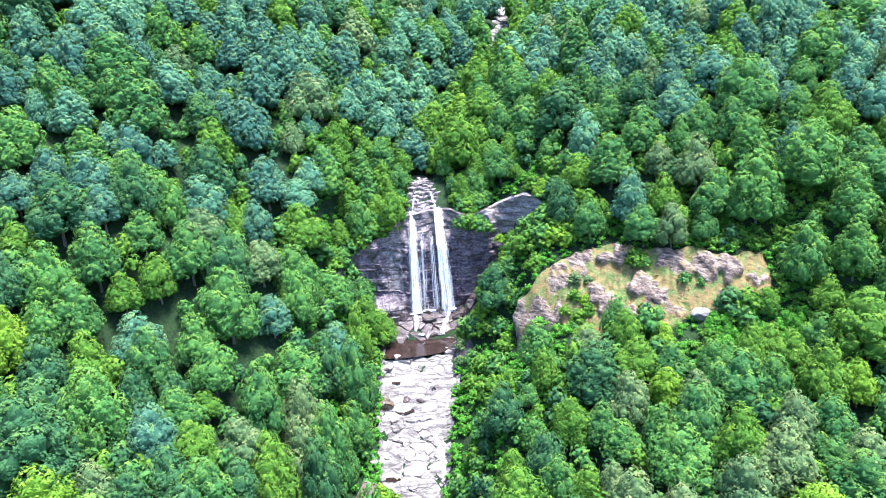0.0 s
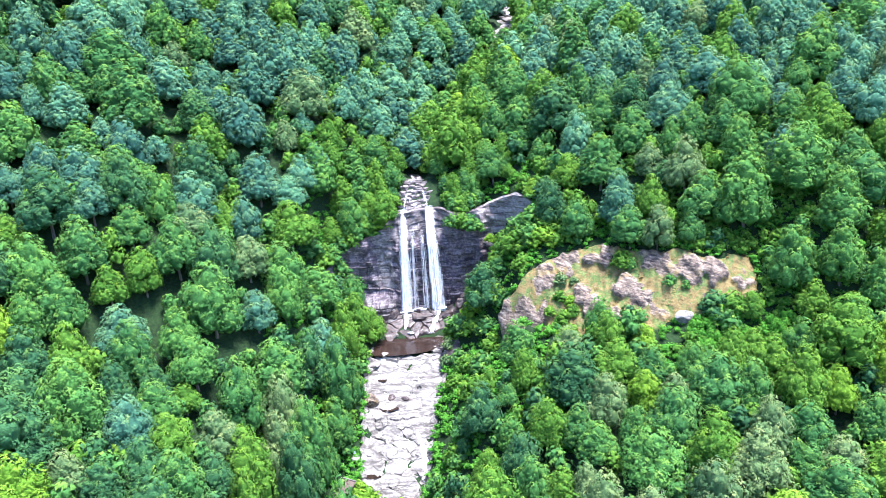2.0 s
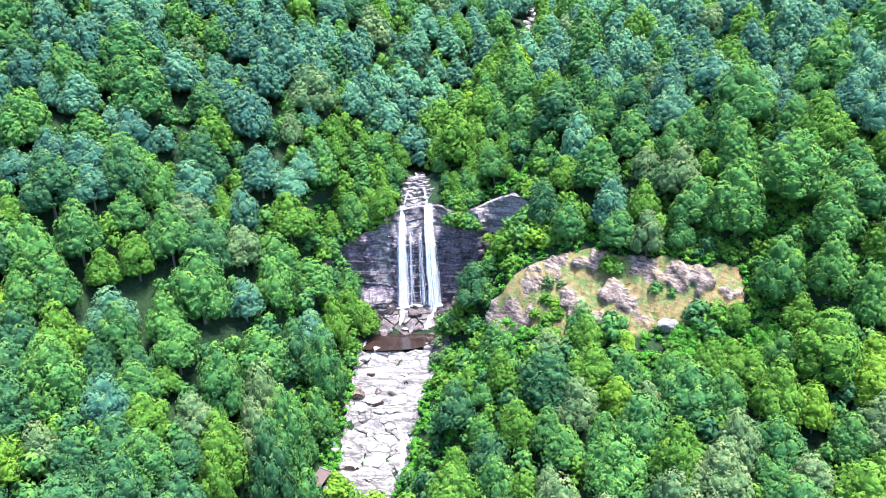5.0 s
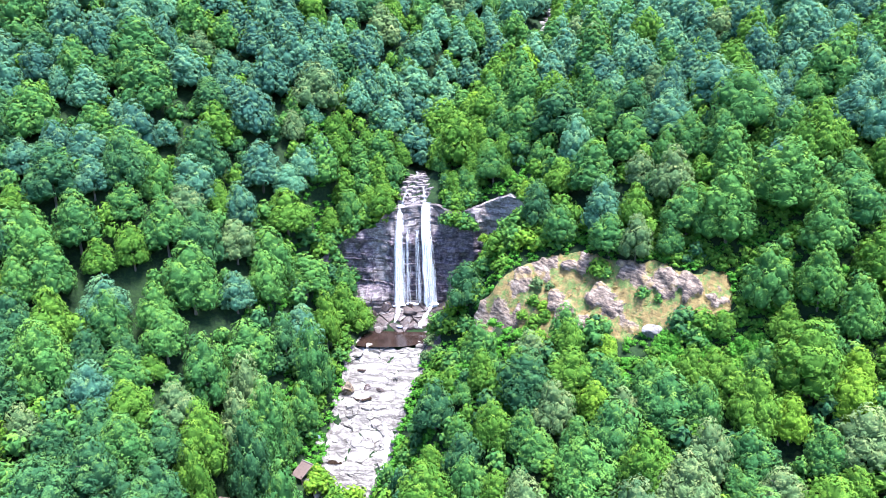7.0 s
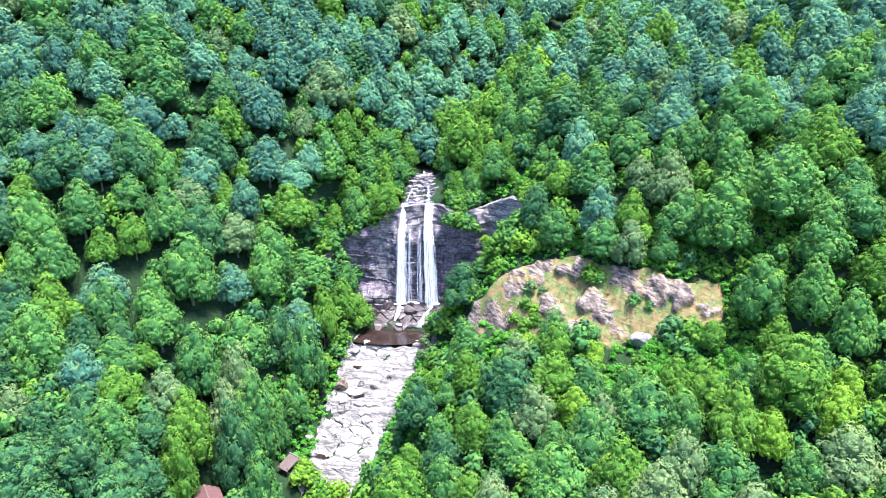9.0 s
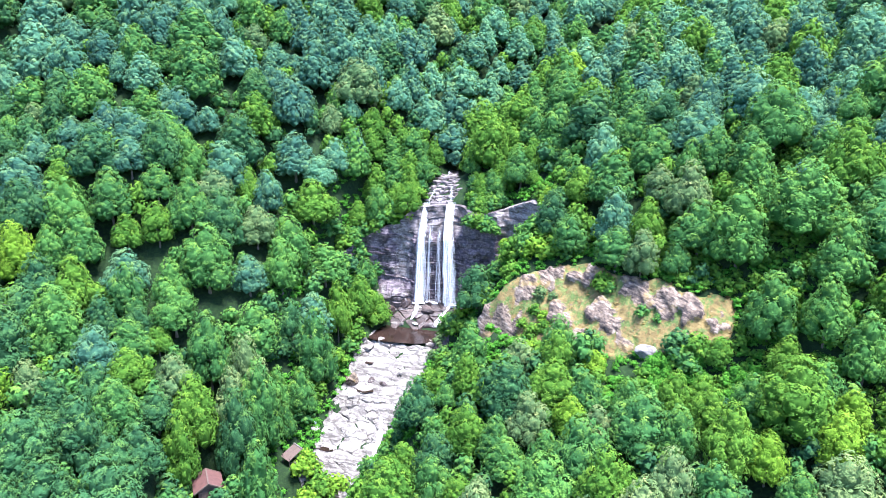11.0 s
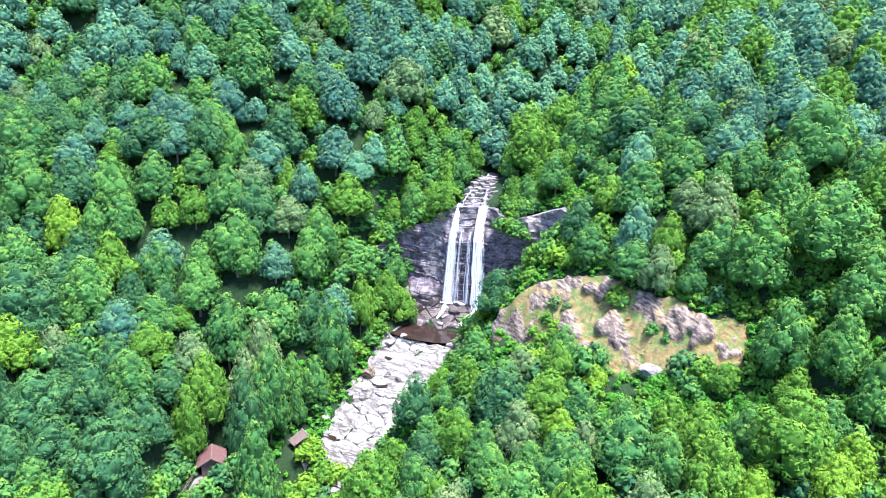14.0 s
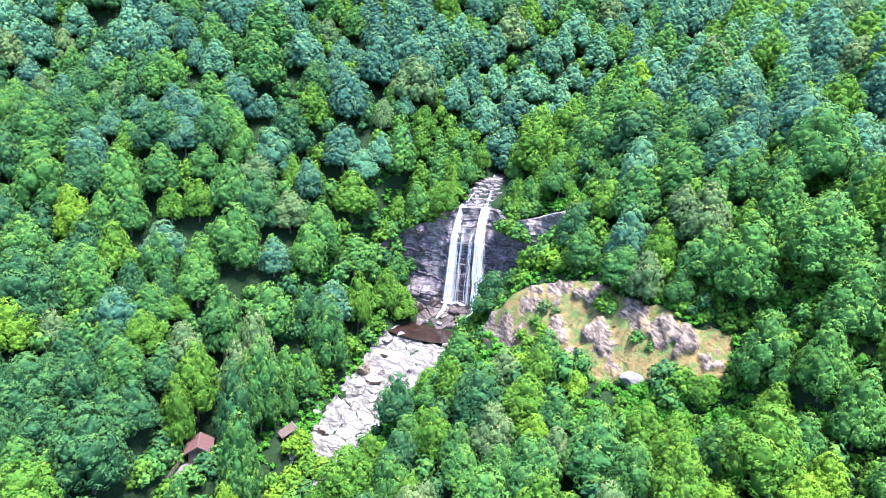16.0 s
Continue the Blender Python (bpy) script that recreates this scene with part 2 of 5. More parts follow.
# SOIL is near black: the shade in gaps between trees is put into it.
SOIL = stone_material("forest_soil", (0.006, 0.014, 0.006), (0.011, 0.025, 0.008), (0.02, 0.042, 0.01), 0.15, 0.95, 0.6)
CLIFF_PALE = stone_material("pale_cliff_rock", (0.14, 0.115, 0.11), (0.28, 0.238, 0.222), (0.42, 0.378, 0.357), 0.14, 0.85, 0.8, strata=(0.2, 0.2, 1.6), moss=(0.1, 0.11, 0.025), moss_at=0.62)
CLIFF = stone_material("cliff_rock", (0.032, 0.023, 0.038), (0.115, 0.082, 0.1), (0.3, 0.24, 0.235), 0.13, 0.75, 0.9, strata=(0.22, 0.22, 1.8), wet=0.4)
PALE = stone_material("pale_stream_rock", (0.145, 0.126, 0.109), (0.235, 0.212, 0.188), (0.345, 0.32, 0.29), 0.16, 0.75, 0.7, strata=(0.15, 0.4, 1.1), cracks=0.2)
BROWN = stone_material("wet_brown_rock", (0.026, 0.017, 0.015), (0.058, 0.039, 0.034), (0.12, 0.088, 0.077), 0.2, 0.7, 0.8, strata=(0.2, 0.3, 1.3), moss=(0.14, 0.15, 0.03), moss_at=0.64, wet=0.3)
LIPROCK = stone_material("lip_rock", (0.06, 0.047, 0.046), (0.13, 0.105, 0.102), (0.25, 0.215, 0.207), 0.2, 0.7, 0.8, strata=(0.2, 0.3, 1.3), wet=0.3)
CRAG = stone_material("crag_rock", (0.05, 0.037, 0.028), (0.135, 0.103, 0.075), (0.31, 0.25, 0.18), 0.2, 0.9, 0.9, strata=(0.25, 0.25, 1.1), moss=(0.13, 0.09, 0.03), moss_at=0.6)
BOULDER = stone_material("boulder_rock", (0.15, 0.138, 0.128), (0.21, 0.195, 0.183), (0.29, 0.272, 0.26), 0.25, 0.85, 0.5, strata=(0.5, 0.2, 0.6))


def crag_material():
    """Streaked rock where the outcrops are, ochre and green turf between them."""
    m, n, l, bsdf = nodes_of("crag_ground")
    geo = n.new("ShaderNodeNewGeometry")
    pos = geo.outputs["Position"]
    big, fine = noise_node(n, l, pos, 0.16, 4), noise_node(n, l, pos, 1.5, 6, 0.65)
    lean = n.new("ShaderNodeMapping")
    lean.inputs["Rotation"].default_value = (radians(38), radians(-30), radians(28))
    l.new(pos, lean.inputs["Vector"])
    bed = noise_node(n, l, lean.outputs["Vector"], 1.0, 5, 0.6, (0.5, 0.65, 1.6))
    rock = mixed(n, l, remap(n, l, fine, 0.35, 0.65), (0.07, 0.048, 0.035), (0.21, 0.155, 0.11))
    rock = mixed(n, l, remap(n, l, bed, 0.54, 0.7, 0, 0.75), rock, (0.4, 0.33, 0.26))
    rock = mixed(n, l, remap(n, l, bed, 0.5, 0.4), rock, (0.035, 0.025, 0.021))
    rock = mixed(n, l, remap(n, l, big, 0.56, 0.64, 0, 0.6), rock, (0.24, 0.165, 0.05))
    mid = noise_node(n, l, pos, 0.42, 5, 0.65)
    turf = mixed(n, l, remap(n, l, mid, 0.46, 0.56), (0.15, 0.105, 0.032), (0.06, 0.105, 0.016))
    turf = mixed(n, l, remap(n, l, fine, 0.5, 0.68, 0, 0.75), turf, (0.19, 0.135, 0.045))
    turf = mixed(n, l, remap(n, l, fine, 0.46, 0.36, 0, 0.7), turf, (0.09, 0.07, 0.025))
    bare = n.new("ShaderNodeAttribute")
    bare.attribute_name = "bare"
    edge = calc(n, l, "ADD", bare.outputs["Fac"], calc(n, l, "MULTIPLY", calc(n, l, "SUBTRACT", noise_node(n, l, pos, 0.8, 5, 0.75), 0.5), 2.8))
    l.new(mixed(n, l, remap(n, l, edge, 0.5, 0.34), rock, turf), bsdf.inputs["Base Color"])
    bsdf.inputs["Roughness"].default_value = 0.92
    b = n.new("ShaderNodeBump")
    b.inputs["Strength"].default_value, b.inputs["Distance"].default_value = 0.8, 0.3
    l.new(calc(n, l, "ADD", fine, bed), b.inputs["Height"])
    l.new(b.outputs["Normal"], bsdf.inputs["Normal"])
    return m


CRAG_GROUND = crag_material()
ROOF = plain_material("red_roof", (0.06, 0.026, 0.022), (0.11, 0.05, 0.042), 1.2, 0.7)
TIMBER = plain_material("weathered_timber", (0.05, 0.032, 0.025), (0.13, 0.09, 0.07), 2.0, 0.85, (6, 1, 1))
CONCRETE = plain_material("concrete", (0.085, 0.07, 0.064), (0.15, 0.125, 0.115), 0.8, 0.9)
WHITE_PAINT = plain_material("white_board", (0.72, 0.72, 0.72), (0.82, 0.82, 0.82), 2.0, 0.5)
DARK_PAINT = plain_material("dark_mark", (0.03, 0.03, 0.03), (0.06, 0.055, 0.05), 3.0, 0.8)


def pool_material():
    m, n, l, bsdf = nodes_of("pool_water")
    pos = world_coord(n)
    f = noise_node(n, l, pos, 0.35, 4)
    l.new(mixed(n, l, remap(n, l, f, 0.35, 0.65), (0.014, 0.009, 0.007), (0.028, 0.017, 0.013)), bsdf.inputs["Base Color"])
    bsdf.inputs["Roughness"].default_value = 0.12
    bsdf.inputs["Specular IOR Level"].default_value = 0.25
    b = n.new("ShaderNodeBump")
    b.inputs["Strength"].default_value, b.inputs["Distance"].default_value = 0.25, 0.05
    l.new(noise_node(n, l, pos, 2.5, 3), b.inputs["Height"])
    l.new(b.outputs["Normal"], bsdf.inputs["Normal"])
    return m


def fall_material(name, cover):
    """White water: strands that let the rock show between them."""
    m, n, l, bsdf = nodes_of(name)
    pos = world_coord(n)
    f = noise_node(n, l, pos, 1.0, 4, 0.6, (2.6, 2.6, 0.05))
    g = noise_node(n, l, pos, 1.0, 3, 0.6, (8, 8, 0.3))
    f = calc(n, l, "ADD", calc(n, l, "MULTIPLY", f, 0.8), calc(n, l, "MULTIPLY", g, 0.5))
    thick = n.new("ShaderNodeAttribute")
    thick.attribute_name = "body"                      # the water's thickness: 1 in mid stream, 0 at its rim
    f = calc(n, l, "ADD", f, calc(n, l, "MULTIPLY", thick.outputs["Fac"], 0.5))
    bsdf.inputs["Base Color"].default_value = (0.97, 0.97, 0.98, 1)
    bsdf.inputs["Roughness"].default_value = 0.45
    l.new(remap(n, l, f, 0.95 - cover * 0.5, 1.4 - cover * 0.5), bsdf.inputs["Alpha"])
    b = n.new("ShaderNodeBump")
    b.inputs["Strength"].default_value, b.inputs["Distance"].default_value = 1.0, 0.9
    l.new(noise_node(n, l, pos, 2.2, 4, 0.7, (1.2, 1.2, 0.8)), b.inputs["Height"])
    l.new(b.outputs["Normal"], bsdf.inputs["Normal"])
    return m


POOL = pool_material()
FALL, VEIL = fall_material("falling_water", 0.62), fall_material("thin_veil_of_water", -0.08)
FOAM = plain_material("foam", (0.7, 0.72, 0.74), (0.88, 0.9, 0.92), 1.5, 0.6)

# ---- helpers for meshes ----
def mesh_of(name, verts, tris, material, flat=True):
    verts, tris = np.asarray(verts, np.float32), np.asarray(tris, np.int32)
    k = tris.shape[1]
    me = bpy.data.meshes.new(name)
    me.vertices.add(len(verts))
    me.vertices.foreach_set("co", verts.ravel())
    me.loops.add(tris.size)
    me.loops.foreach_set("vertex_index", tris.ravel())
    me.polygons.add(len(tris))
    me.polygons.foreach_set("loop_start", np.arange(0, tris.size, k, dtype=np.int32))
    me.polygons.foreach_set("use_smooth", np.full(len(tris), not flat))
    me.materials.append(material)
    me.update(calc_edges=True)
    me.validate()
    return me


def thing(name, place=(0, 0, 0), turn=0.0, **tags):
    ob = new(name)
    ob.matrix_world = pose(*place, 0, 0, turn)
    return tagged(ob, **tags)


def part(name, data, parent, label=""):
    """One mesh under a thing or a part; data is a mesh, in the parent's own space."""
    ob = new(name, data)
    ob.parent = parent
    return tagged(ob, label)


def box_mesh(name, size, material, bevel=0.03, at=(0, 0, 0), turn=None):
    bm = bmesh.new()
    bmesh.ops.create_cube(bm, size=1)
    bmesh.ops.scale(bm, vec=size, verts=bm.verts)
    if bevel:
        bmesh.ops.bevel(bm, geom=bm.edges[:], offset=bevel, segments=1, affect="EDGES")
    if turn:
        bmesh.ops.transform(bm, matrix=turn, verts=bm.verts)
    bmesh.ops.translate(bm, vec=at, verts=bm.verts)
    me = bpy.data.meshes.new(name)
    bm.to_mesh(me)
    bm.free()
    me.materials.append(material)
    return me


def ball(level):
    bm = bmesh.new()
    bmesh.ops.create_icosphere(bm, subdivisions=level, radius=1)
    v = np.array([p.co[:] for p in bm.verts])
    f = np.array([[p.index for p in q.verts] for q in bm.faces])
    bm.free()
    return v, f


BALLS = {k: ball(k) for k in (1, 2, 3, 4)}


def rock_mesh(seed, size, material, cuts=14, level=3, rough=0.05):
    """A split, chipped stone: a ball cut by planes, with small relief."""
    r = np.random.RandomState(seed)
    v, f = BALLS[level]
    v = v.copy()
    for i in range(cuts):
        a = r.normal(size=3)
        a /= np.linalg.norm(a)
        d = r.uniform(0.5, 0.86)
        v -= np.clip(v @ a - d, 0, None)[:, None] * a
    for k, amp in ((4, rough), (9, rough * 0.5)):
        w = r.normal(size=(3, 3)) * k
        v *= (1 + amp * (np.sin(v @ w[0] + 1) * np.sin(v @ w[1]) + 0.6 * np.sin(v @ w[2])))[:, None]
    return mesh_of("rock", v * np.array(size), f, material)


def pieces(points, cell, x0, x1, y0, y1):
    """Splits a rectangle of the plan into the cells nearest to each point."""
    cells = []
    for i, p in enumerate(points):
        poly = [np.array(q) for q in ((x0, y0), (x1, y0), (x1, y1), (x0, y1))]
        near = np.argsort(np.hypot(*(points - p).T))[1:22]
        for j in near:
            mid, way = (points[j] + p) / 2, points[j] - p
            side = [float((q - mid) @ way) for q in poly]
            cut = []
            for k in range(len(poly)):
                a, b, sa, sb = poly[k - 1], poly[k], side[k - 1], side[k]
                if (sa <= 0) != (sb <= 0):
                    cut.append(a + (b - a) * sa / (sa - sb))
                if sb <= 0:
                    cut.append(b)
            poly = cut
            if len(poly) < 3:
                break
        if len(poly) >= 3:
            cells.append((p, np.array(poly)))
    return cells


def slab_mesh(name, poly, centre, top, normal, thick, seed, material, gap=0.12, crown=0.25):
    """A slab of rock over a cell of the plan: rounded rim, slightly domed, uneven top."""
    r = np.random.RandomState(seed)
    ring = []
    for a, b in zip(poly, np.roll(poly, -1, 0)):
        steps = max(1, int(np.hypot(*(b - a)) / 0.9))
        for k in range(steps):
            ring.append(a + (b - a) * k / steps)
    ring = np.array(ring) - centre
    out = np.maximum(np.hypot(*ring.T), 0.05)[:, None]
    ring = ring * np.clip(1 - gap / out, 0.3, 1) + r.normal(size=ring.shape) * 0.07
    n, rows, faces = len(ring), [], []
    for scale, z in ((1.0, -thick), (1.0, -0.2), (0.965, -0.03), (0.7, crown * 0.5), (0.35, crown)):
        q = ring * scale
        slope = -(q @ normal[:2]) / normal[2]
        rows.append(np.column_stack([q, slope + z + (r.normal(size=n) * 0.06 if z > -thick else 0)]))
    v = np.vstack(rows + [[[0, 0, crown]]])
    for k in range(4):
        for i in range(n):
            a, b = k * n + i, k * n + (i + 1) % n
            faces += [(a, b, b + n), (a, b + n, a + n)]
    faces += [(4 * n + i, 4 * n + (i + 1) % n, 5 * n) for i in range(n)]
    return mesh_of(name, v, faces, material)


# ---- ground ----
def spread(a, b, fine, low, high, coarse):
    mid = np.arange(a, b, fine)
    return np.unique(np.concatenate([a - (np.linspace(1, 0, coarse)[:-1] ** 2.2) * (a - low), mid, b + (np.linspace(0, 1, coarse) ** 2.2) * (high - b)]))


def grid_mesh(name, xs, ys, material, lift=0.0, keep=None, flat=False):
    X, Y = np.meshgrid(xs, ys)
    Z = ground(X.ravel(), Y.ravel()) + lift
    v = np.column_stack([X.ravel(), Y.ravel(), Z])
    nx = len(xs)
    i = (np.arange(len(ys) - 1)[:, None] * nx + np.arange(nx - 1)[None]).ravel()
    f = np.column_stack([i, i + 1, i + nx + 1, i + nx])
    if keep is not None:
        ok = keep(v[:, 0], v[:, 1])
        f = f[ok[f].all(1)]
        used, f = np.unique(f, return_inverse=True)
        v, f = v[used], f.reshape(-1, 4)
    return mesh_of(name, v, f, material, flat)


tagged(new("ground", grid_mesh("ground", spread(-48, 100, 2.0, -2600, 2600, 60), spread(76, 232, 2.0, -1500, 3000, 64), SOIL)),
       "leafy forest soil of a steep wooded valley, darkened to stand for tree shade", "ground", kind="structure")


# bare outcrops of the crag: x, y, reach, height
OUTCROPS = [(20.5, 171, 5, 1.2), (24.5, 169, 5, 1.4), (27.5, 167.5, 3.5, 1.0), (30, 173, 4, 0.9), (36, 175, 4, 0.8), (42, 173.2, 4, 1.8), (45.5, 172.4, 3.5, 1.4), (39, 167.6, 3.6, 1.6),
            (40.5, 163.8, 3.6, 1.6), (45.5, 159.5, 4, 1.2), (49.5, 164.2, 4.2, 1.8), (52.5, 160.5, 4, 1.5), (55, 157.2, 2.6, 0.9), (56.5, 166.2, 4.5, 1.2), (59.5, 162.5, 3.5, 1.0),
            (64.5, 161, 4.2, 1.5), (69.5, 158.8, 3.8, 1.4), (67, 155.2, 2.6, 0.9), (74.5, 156.3, 2.6, 0.8)]


def crag_mask(x, y):
    """More than 0 on the open crag on the east bank."""
    foot, rim, _, _ = crag_frame(x)
    a = np.minimum(np.minimum(y - foot + 1.0, rim + 1.0 - y) / 6, np.minimum(x - 18.5, 78 - x) / 7)
    return np.minimum(a, 1) + 0.16 * waves(x, y, 9, 8)


def bareness(x, y):
    """How far bare rock stands out of the turf, 0 to 1, and by how much."""
    most, lift = x * 0, x * 0
    bx, by = x + 1.1 * waves(x, y, 5, 51), y + 1.1 * waves(x, y, 5, 52)
    for ox, oy, reach, up in OUTCROPS:
        d = np.hypot(bx - ox, (by - oy) * 1.25 + 0.35 * (bx - ox)) / (0.86 * reach)
        g = smooth(1.0, 0.62, d)
        most, lift = np.maximum(most, g), np.maximum(lift, g * up)
    return most, lift


def crag_mesh():
    """The crag's surface: ledged, tilted beds of rock in the turf of the slope."""
    r = np.random.RandomState(12)
    xs, ys = np.arange(15, 82, 0.34), np.arange(148, 181, 0.34)
    X, Y = [q.ravel() for q in np.meshgrid(xs, ys)]
    Z = ground(X, Y)
    e = 0.8
    N = np.column_stack([ground(X - e, Y) - ground(X + e, Y), ground(X, Y - e) - ground(X, Y + e), np.full(len(X), 2 * e)])
    N /= np.linalg.norm(N, axis=1)[:, None]
    P = np.column_stack([X, Y, Z])
    bare, lift = bareness(X, Y)
    out = np.zeros(len(X))
    for size, amp in ((3.4, 0.5), (1.5, 0.36), (0.75, 0.14)):
        # the block that each place belongs to, from a shaken grid leaning with the bedding
        gx, gy = (X * 0.5 + 0.5 * Z + 40) / size, (Y * 1.15 - 0.75 * Z + 0.55 * X) / size
        gx, gy = gx - gx.min() + 2, gy - gy.min() + 2
        nx, ny = int(gx.max()) + 4, int(gy.max()) + 4
        shake, tilt, up = r.uniform(0, 1, (nx, ny, 2)), r.normal(size=(nx, ny, 2)) * 0.3, r.uniform(-0.6, 1, (nx, ny))
        best, second, add = np.full(len(X), 1e9), np.full(len(X), 1e9), np.zeros(len(X))
        for a in (-1, 0, 1):
            for b in (-1, 0, 1):
                i, j = np.floor(gx).astype(int) + a, np.floor(gy).astype(int) + b
                dx, dy = i + shake[i, j, 0] - gx, j + shake[i, j, 1] - gy
                d = np.sqrt(dx * dx + dy * dy)
                closer = d < best
                second = np.where(closer, best, np.minimum(second, d))
                add = np.where(closer, up[i, j] + dx * tilt[i, j, 0] + dy * tilt[i, j, 1], add)
                best = np.minimum(best, d)
        out += amp * (add - 0.4 * smooth(0.12, 0.0, second - best))
    mask = crag_mask(X, Y)
    inside = smooth(-0.1, 0.12, mask)
    turf = 0.18 * waves(X, Y, 2.3, 53) + 0.25 * waves(X, Y, 6, 54)
    P = P + N * (inside * (bare * (out + 0.2 + 0.4 * lift) + (1 - bare) * turf + 0.5) - 0.6 * (1 - inside))[:, None]
    nx = len(xs)
    i = (np.arange(len(ys) - 1)[:, None] * nx + np.arange(nx - 1)[None]).ravel()
    f = np.column_stack([i, i + 1, i + nx + 1, i + nx])
    f = f[(mask > -0.14)[f].all(1)]
    used, f = np.unique(f, return_inverse=True)
    me = mesh_of("crag", P[used], f.reshape(-1, 4), CRAG_GROUND, False)
    me.attributes.new("bare", "FLOAT", "POINT").data.foreach_set("value", bare[used].astype(np.float32))
    return me


tagged(new("crag", crag_mesh()), "rocky crag of broken grey-brown stone with yellowed grass and lichen", "crag", kind="structure")

# ---- cliff ----
def cliff_mesh():
    """Layered wall of rock: thin beds that step in and out, broken into blocks."""
    r = np.random.RandomState(5)
    xs, ts = np.arange(-40, 36.01, 0.36), np.linspace(0, 1, 150)
    verts = []
    steps = r.uniform(-1, 1, (90, 60))
    beds = np.cumsum(r.choice([0.35, 0.6, 1.0, 1.7, 2.4], 90))
    for t in ts:
        foot = np.where(np.abs(xs + 4) < 14, 5.5, np.interp(xs, [-40, -18, 10, 36], [8, 3, 3, 14]))
        z = foot + (cliff_top(xs) + 0.25 - foot) * t
        level = z + 0.7 * waves(xs, xs * 0, 22, 11) + 0.06 * xs + 4
        k = np.searchsorted(beds, level) % 90
        block = np.floor((xs + 60 + 4 * steps[k, 0]) / (2.4 + 4.0 * np.abs(steps[k, 1]))).astype(int) % 56 + 2
        out = 0.24 * steps[k, block] + 0.4 * steps[k, 1] + 1.1 * waves(xs, z * 0.35, 13, 12) + 0.35 * waves(xs, z * 0.6, 3.2, 13)
        out += 3.6 * smooth(15, 9, z) * smooth(-10, -17, xs) + 1.6 * smooth(14, 10, z) * smooth(6, 10, xs)
        out += 3.0 * smooth(38.5, 28.5, z) * smooth(9.5, 7, np.abs(xs + 4))
        verts.append(np.column_stack([xs + 0.12 * waves(z, xs, 4, 14), cliff_y(xs) - 1.9 - out, z]))
    # the top turns back into the hill
    verts.append(verts[-1] + np.array([0, 2.2, 0.1]))
    v, n = np.vstack(verts), len(xs)
    i = (np.arange(len(verts) - 1)[:, None] * n + np.arange(n - 1)[None]).ravel()
    f = np.column_stack([i, i + 1, i + n + 1, i + n])
    me = mesh_of("cliff", v, f, CLIFF)
    me.materials.append(CLIFF_PALE)
    me.materials.append(LIPROCK)
    c = v[f].mean(1)
    edge = 2.0 * waves(c[:, 0], c[:, 2], 6, 17) + 0.7 * waves(c[:, 0], c[:, 2], 1.7, 18)
    pale = ((c[:, 0] + 0.45 * (c[:, 2] - 34) + edge > 14.5) & (c[:, 2] > 24)) | ((np.abs(c[:, 0] + 15.5 + edge * 0.6) < 2.6) & (c[:, 2] > 15))
    lip = (c[:, 2] + 0.5 * edge > 30.5) & (np.abs(c[:, 0] + 4) < 9.5)
    low = (c[:, 2] + edge < 11.5) & (c[:, 0] < -12)
    me.polygons.foreach_set("material_index", np.where(lip | low, 2, pale).astype(np.int32))
    return me


cliff = tagged(new("cliff", cliff_mesh()), "dark purplish layered rock cliff behind a waterfall, wet and ledged", "cliff", kind="structure")

# ---- pool and stream bed ----
def pool_mesh():
    a = np.linspace(0, 2 * np.pi, 48, endpoint=False)
    rad = 1 + 0.08 * np.sin(3 * a + 1) + 0.05 * np.sin(5 * a)
    v = np.column_stack([-11.0 + 13 * rad * np.cos(a), 190.8 + np.where(a < np.pi, 9.0, 6.4) * rad * np.sin(a), np.full(48, POOL_Z)])
    v = np.vstack([v, [[-11.5, 190.8, POOL_Z]]])
    return mesh_of("pool", v, [(i, (i + 1) % 48, 48) for i in range(48)], POOL)


tagged(new("water_pool", pool_mesh()), "still dark brown plunge pool below the waterfall", "water", kind="structure")


def slope_normal(x, y, e=1.5):
    n = np.array([height(x - e, y) - height(x + e, y), height(x, y - e) - height(x, y + e), 2 * e])
    n /= np.linalg.norm(n)
    n[2] = max(n[2], 0.6)
    return n


def slabs(bed, seed, material, x0, x1, y0, y1, spacing, inside, lift=0.45, thick=2.2, gap=0.1, tilt=0.55, crown=0.2, share=None, long=0.52):
    """Fitted slabs over a stretch of the plan, as pieces of bed."""
    r = np.random.RandomState(seed)
    pts = []
    for k in range(5000):
        x, y = r.uniform(x0, x1), r.uniform(y0, y1)
        if inside(x, y) > -0.35:
            near = spacing(x, y) * r.choice([0.55, 0.8, 1.0, 1.35], p=[0.2, 0.25, 0.3, 0.25])
            if all(math.hypot((x - a) * long, (y - b) * 1.4) > near for a, b in pts):
                pts.append((x, y))
    for i, (p, poly) in enumerate(pieces(np.array(pts), 3, x0 - 4, x1 + 4, y0 - 4, y1 + 4)):
        c = poly.mean(0)
        if np.abs(poly - c).max() > 2.6 * spacing(*c) or inside(*c) < 0 or (share and r.rand() > share(*c)):
            continue
        n = slope_normal(*c) * np.array([tilt * 0.8, tilt, 1.0]) + r.normal(size=3) * 0.06
        z = height(*c) + lift * r.uniform(0.3, 1.7)
        ob = part("rock_slab", slab_mesh("rock_slab", poly, c, z, n, thick, seed * 1000 + i, material, gap * (0.5 + 1.5 * r.rand() ** 2), crown * r.uniform(0.5, 1.6)), bed)
        ob.location = (c[0], c[1], z)
    return bed


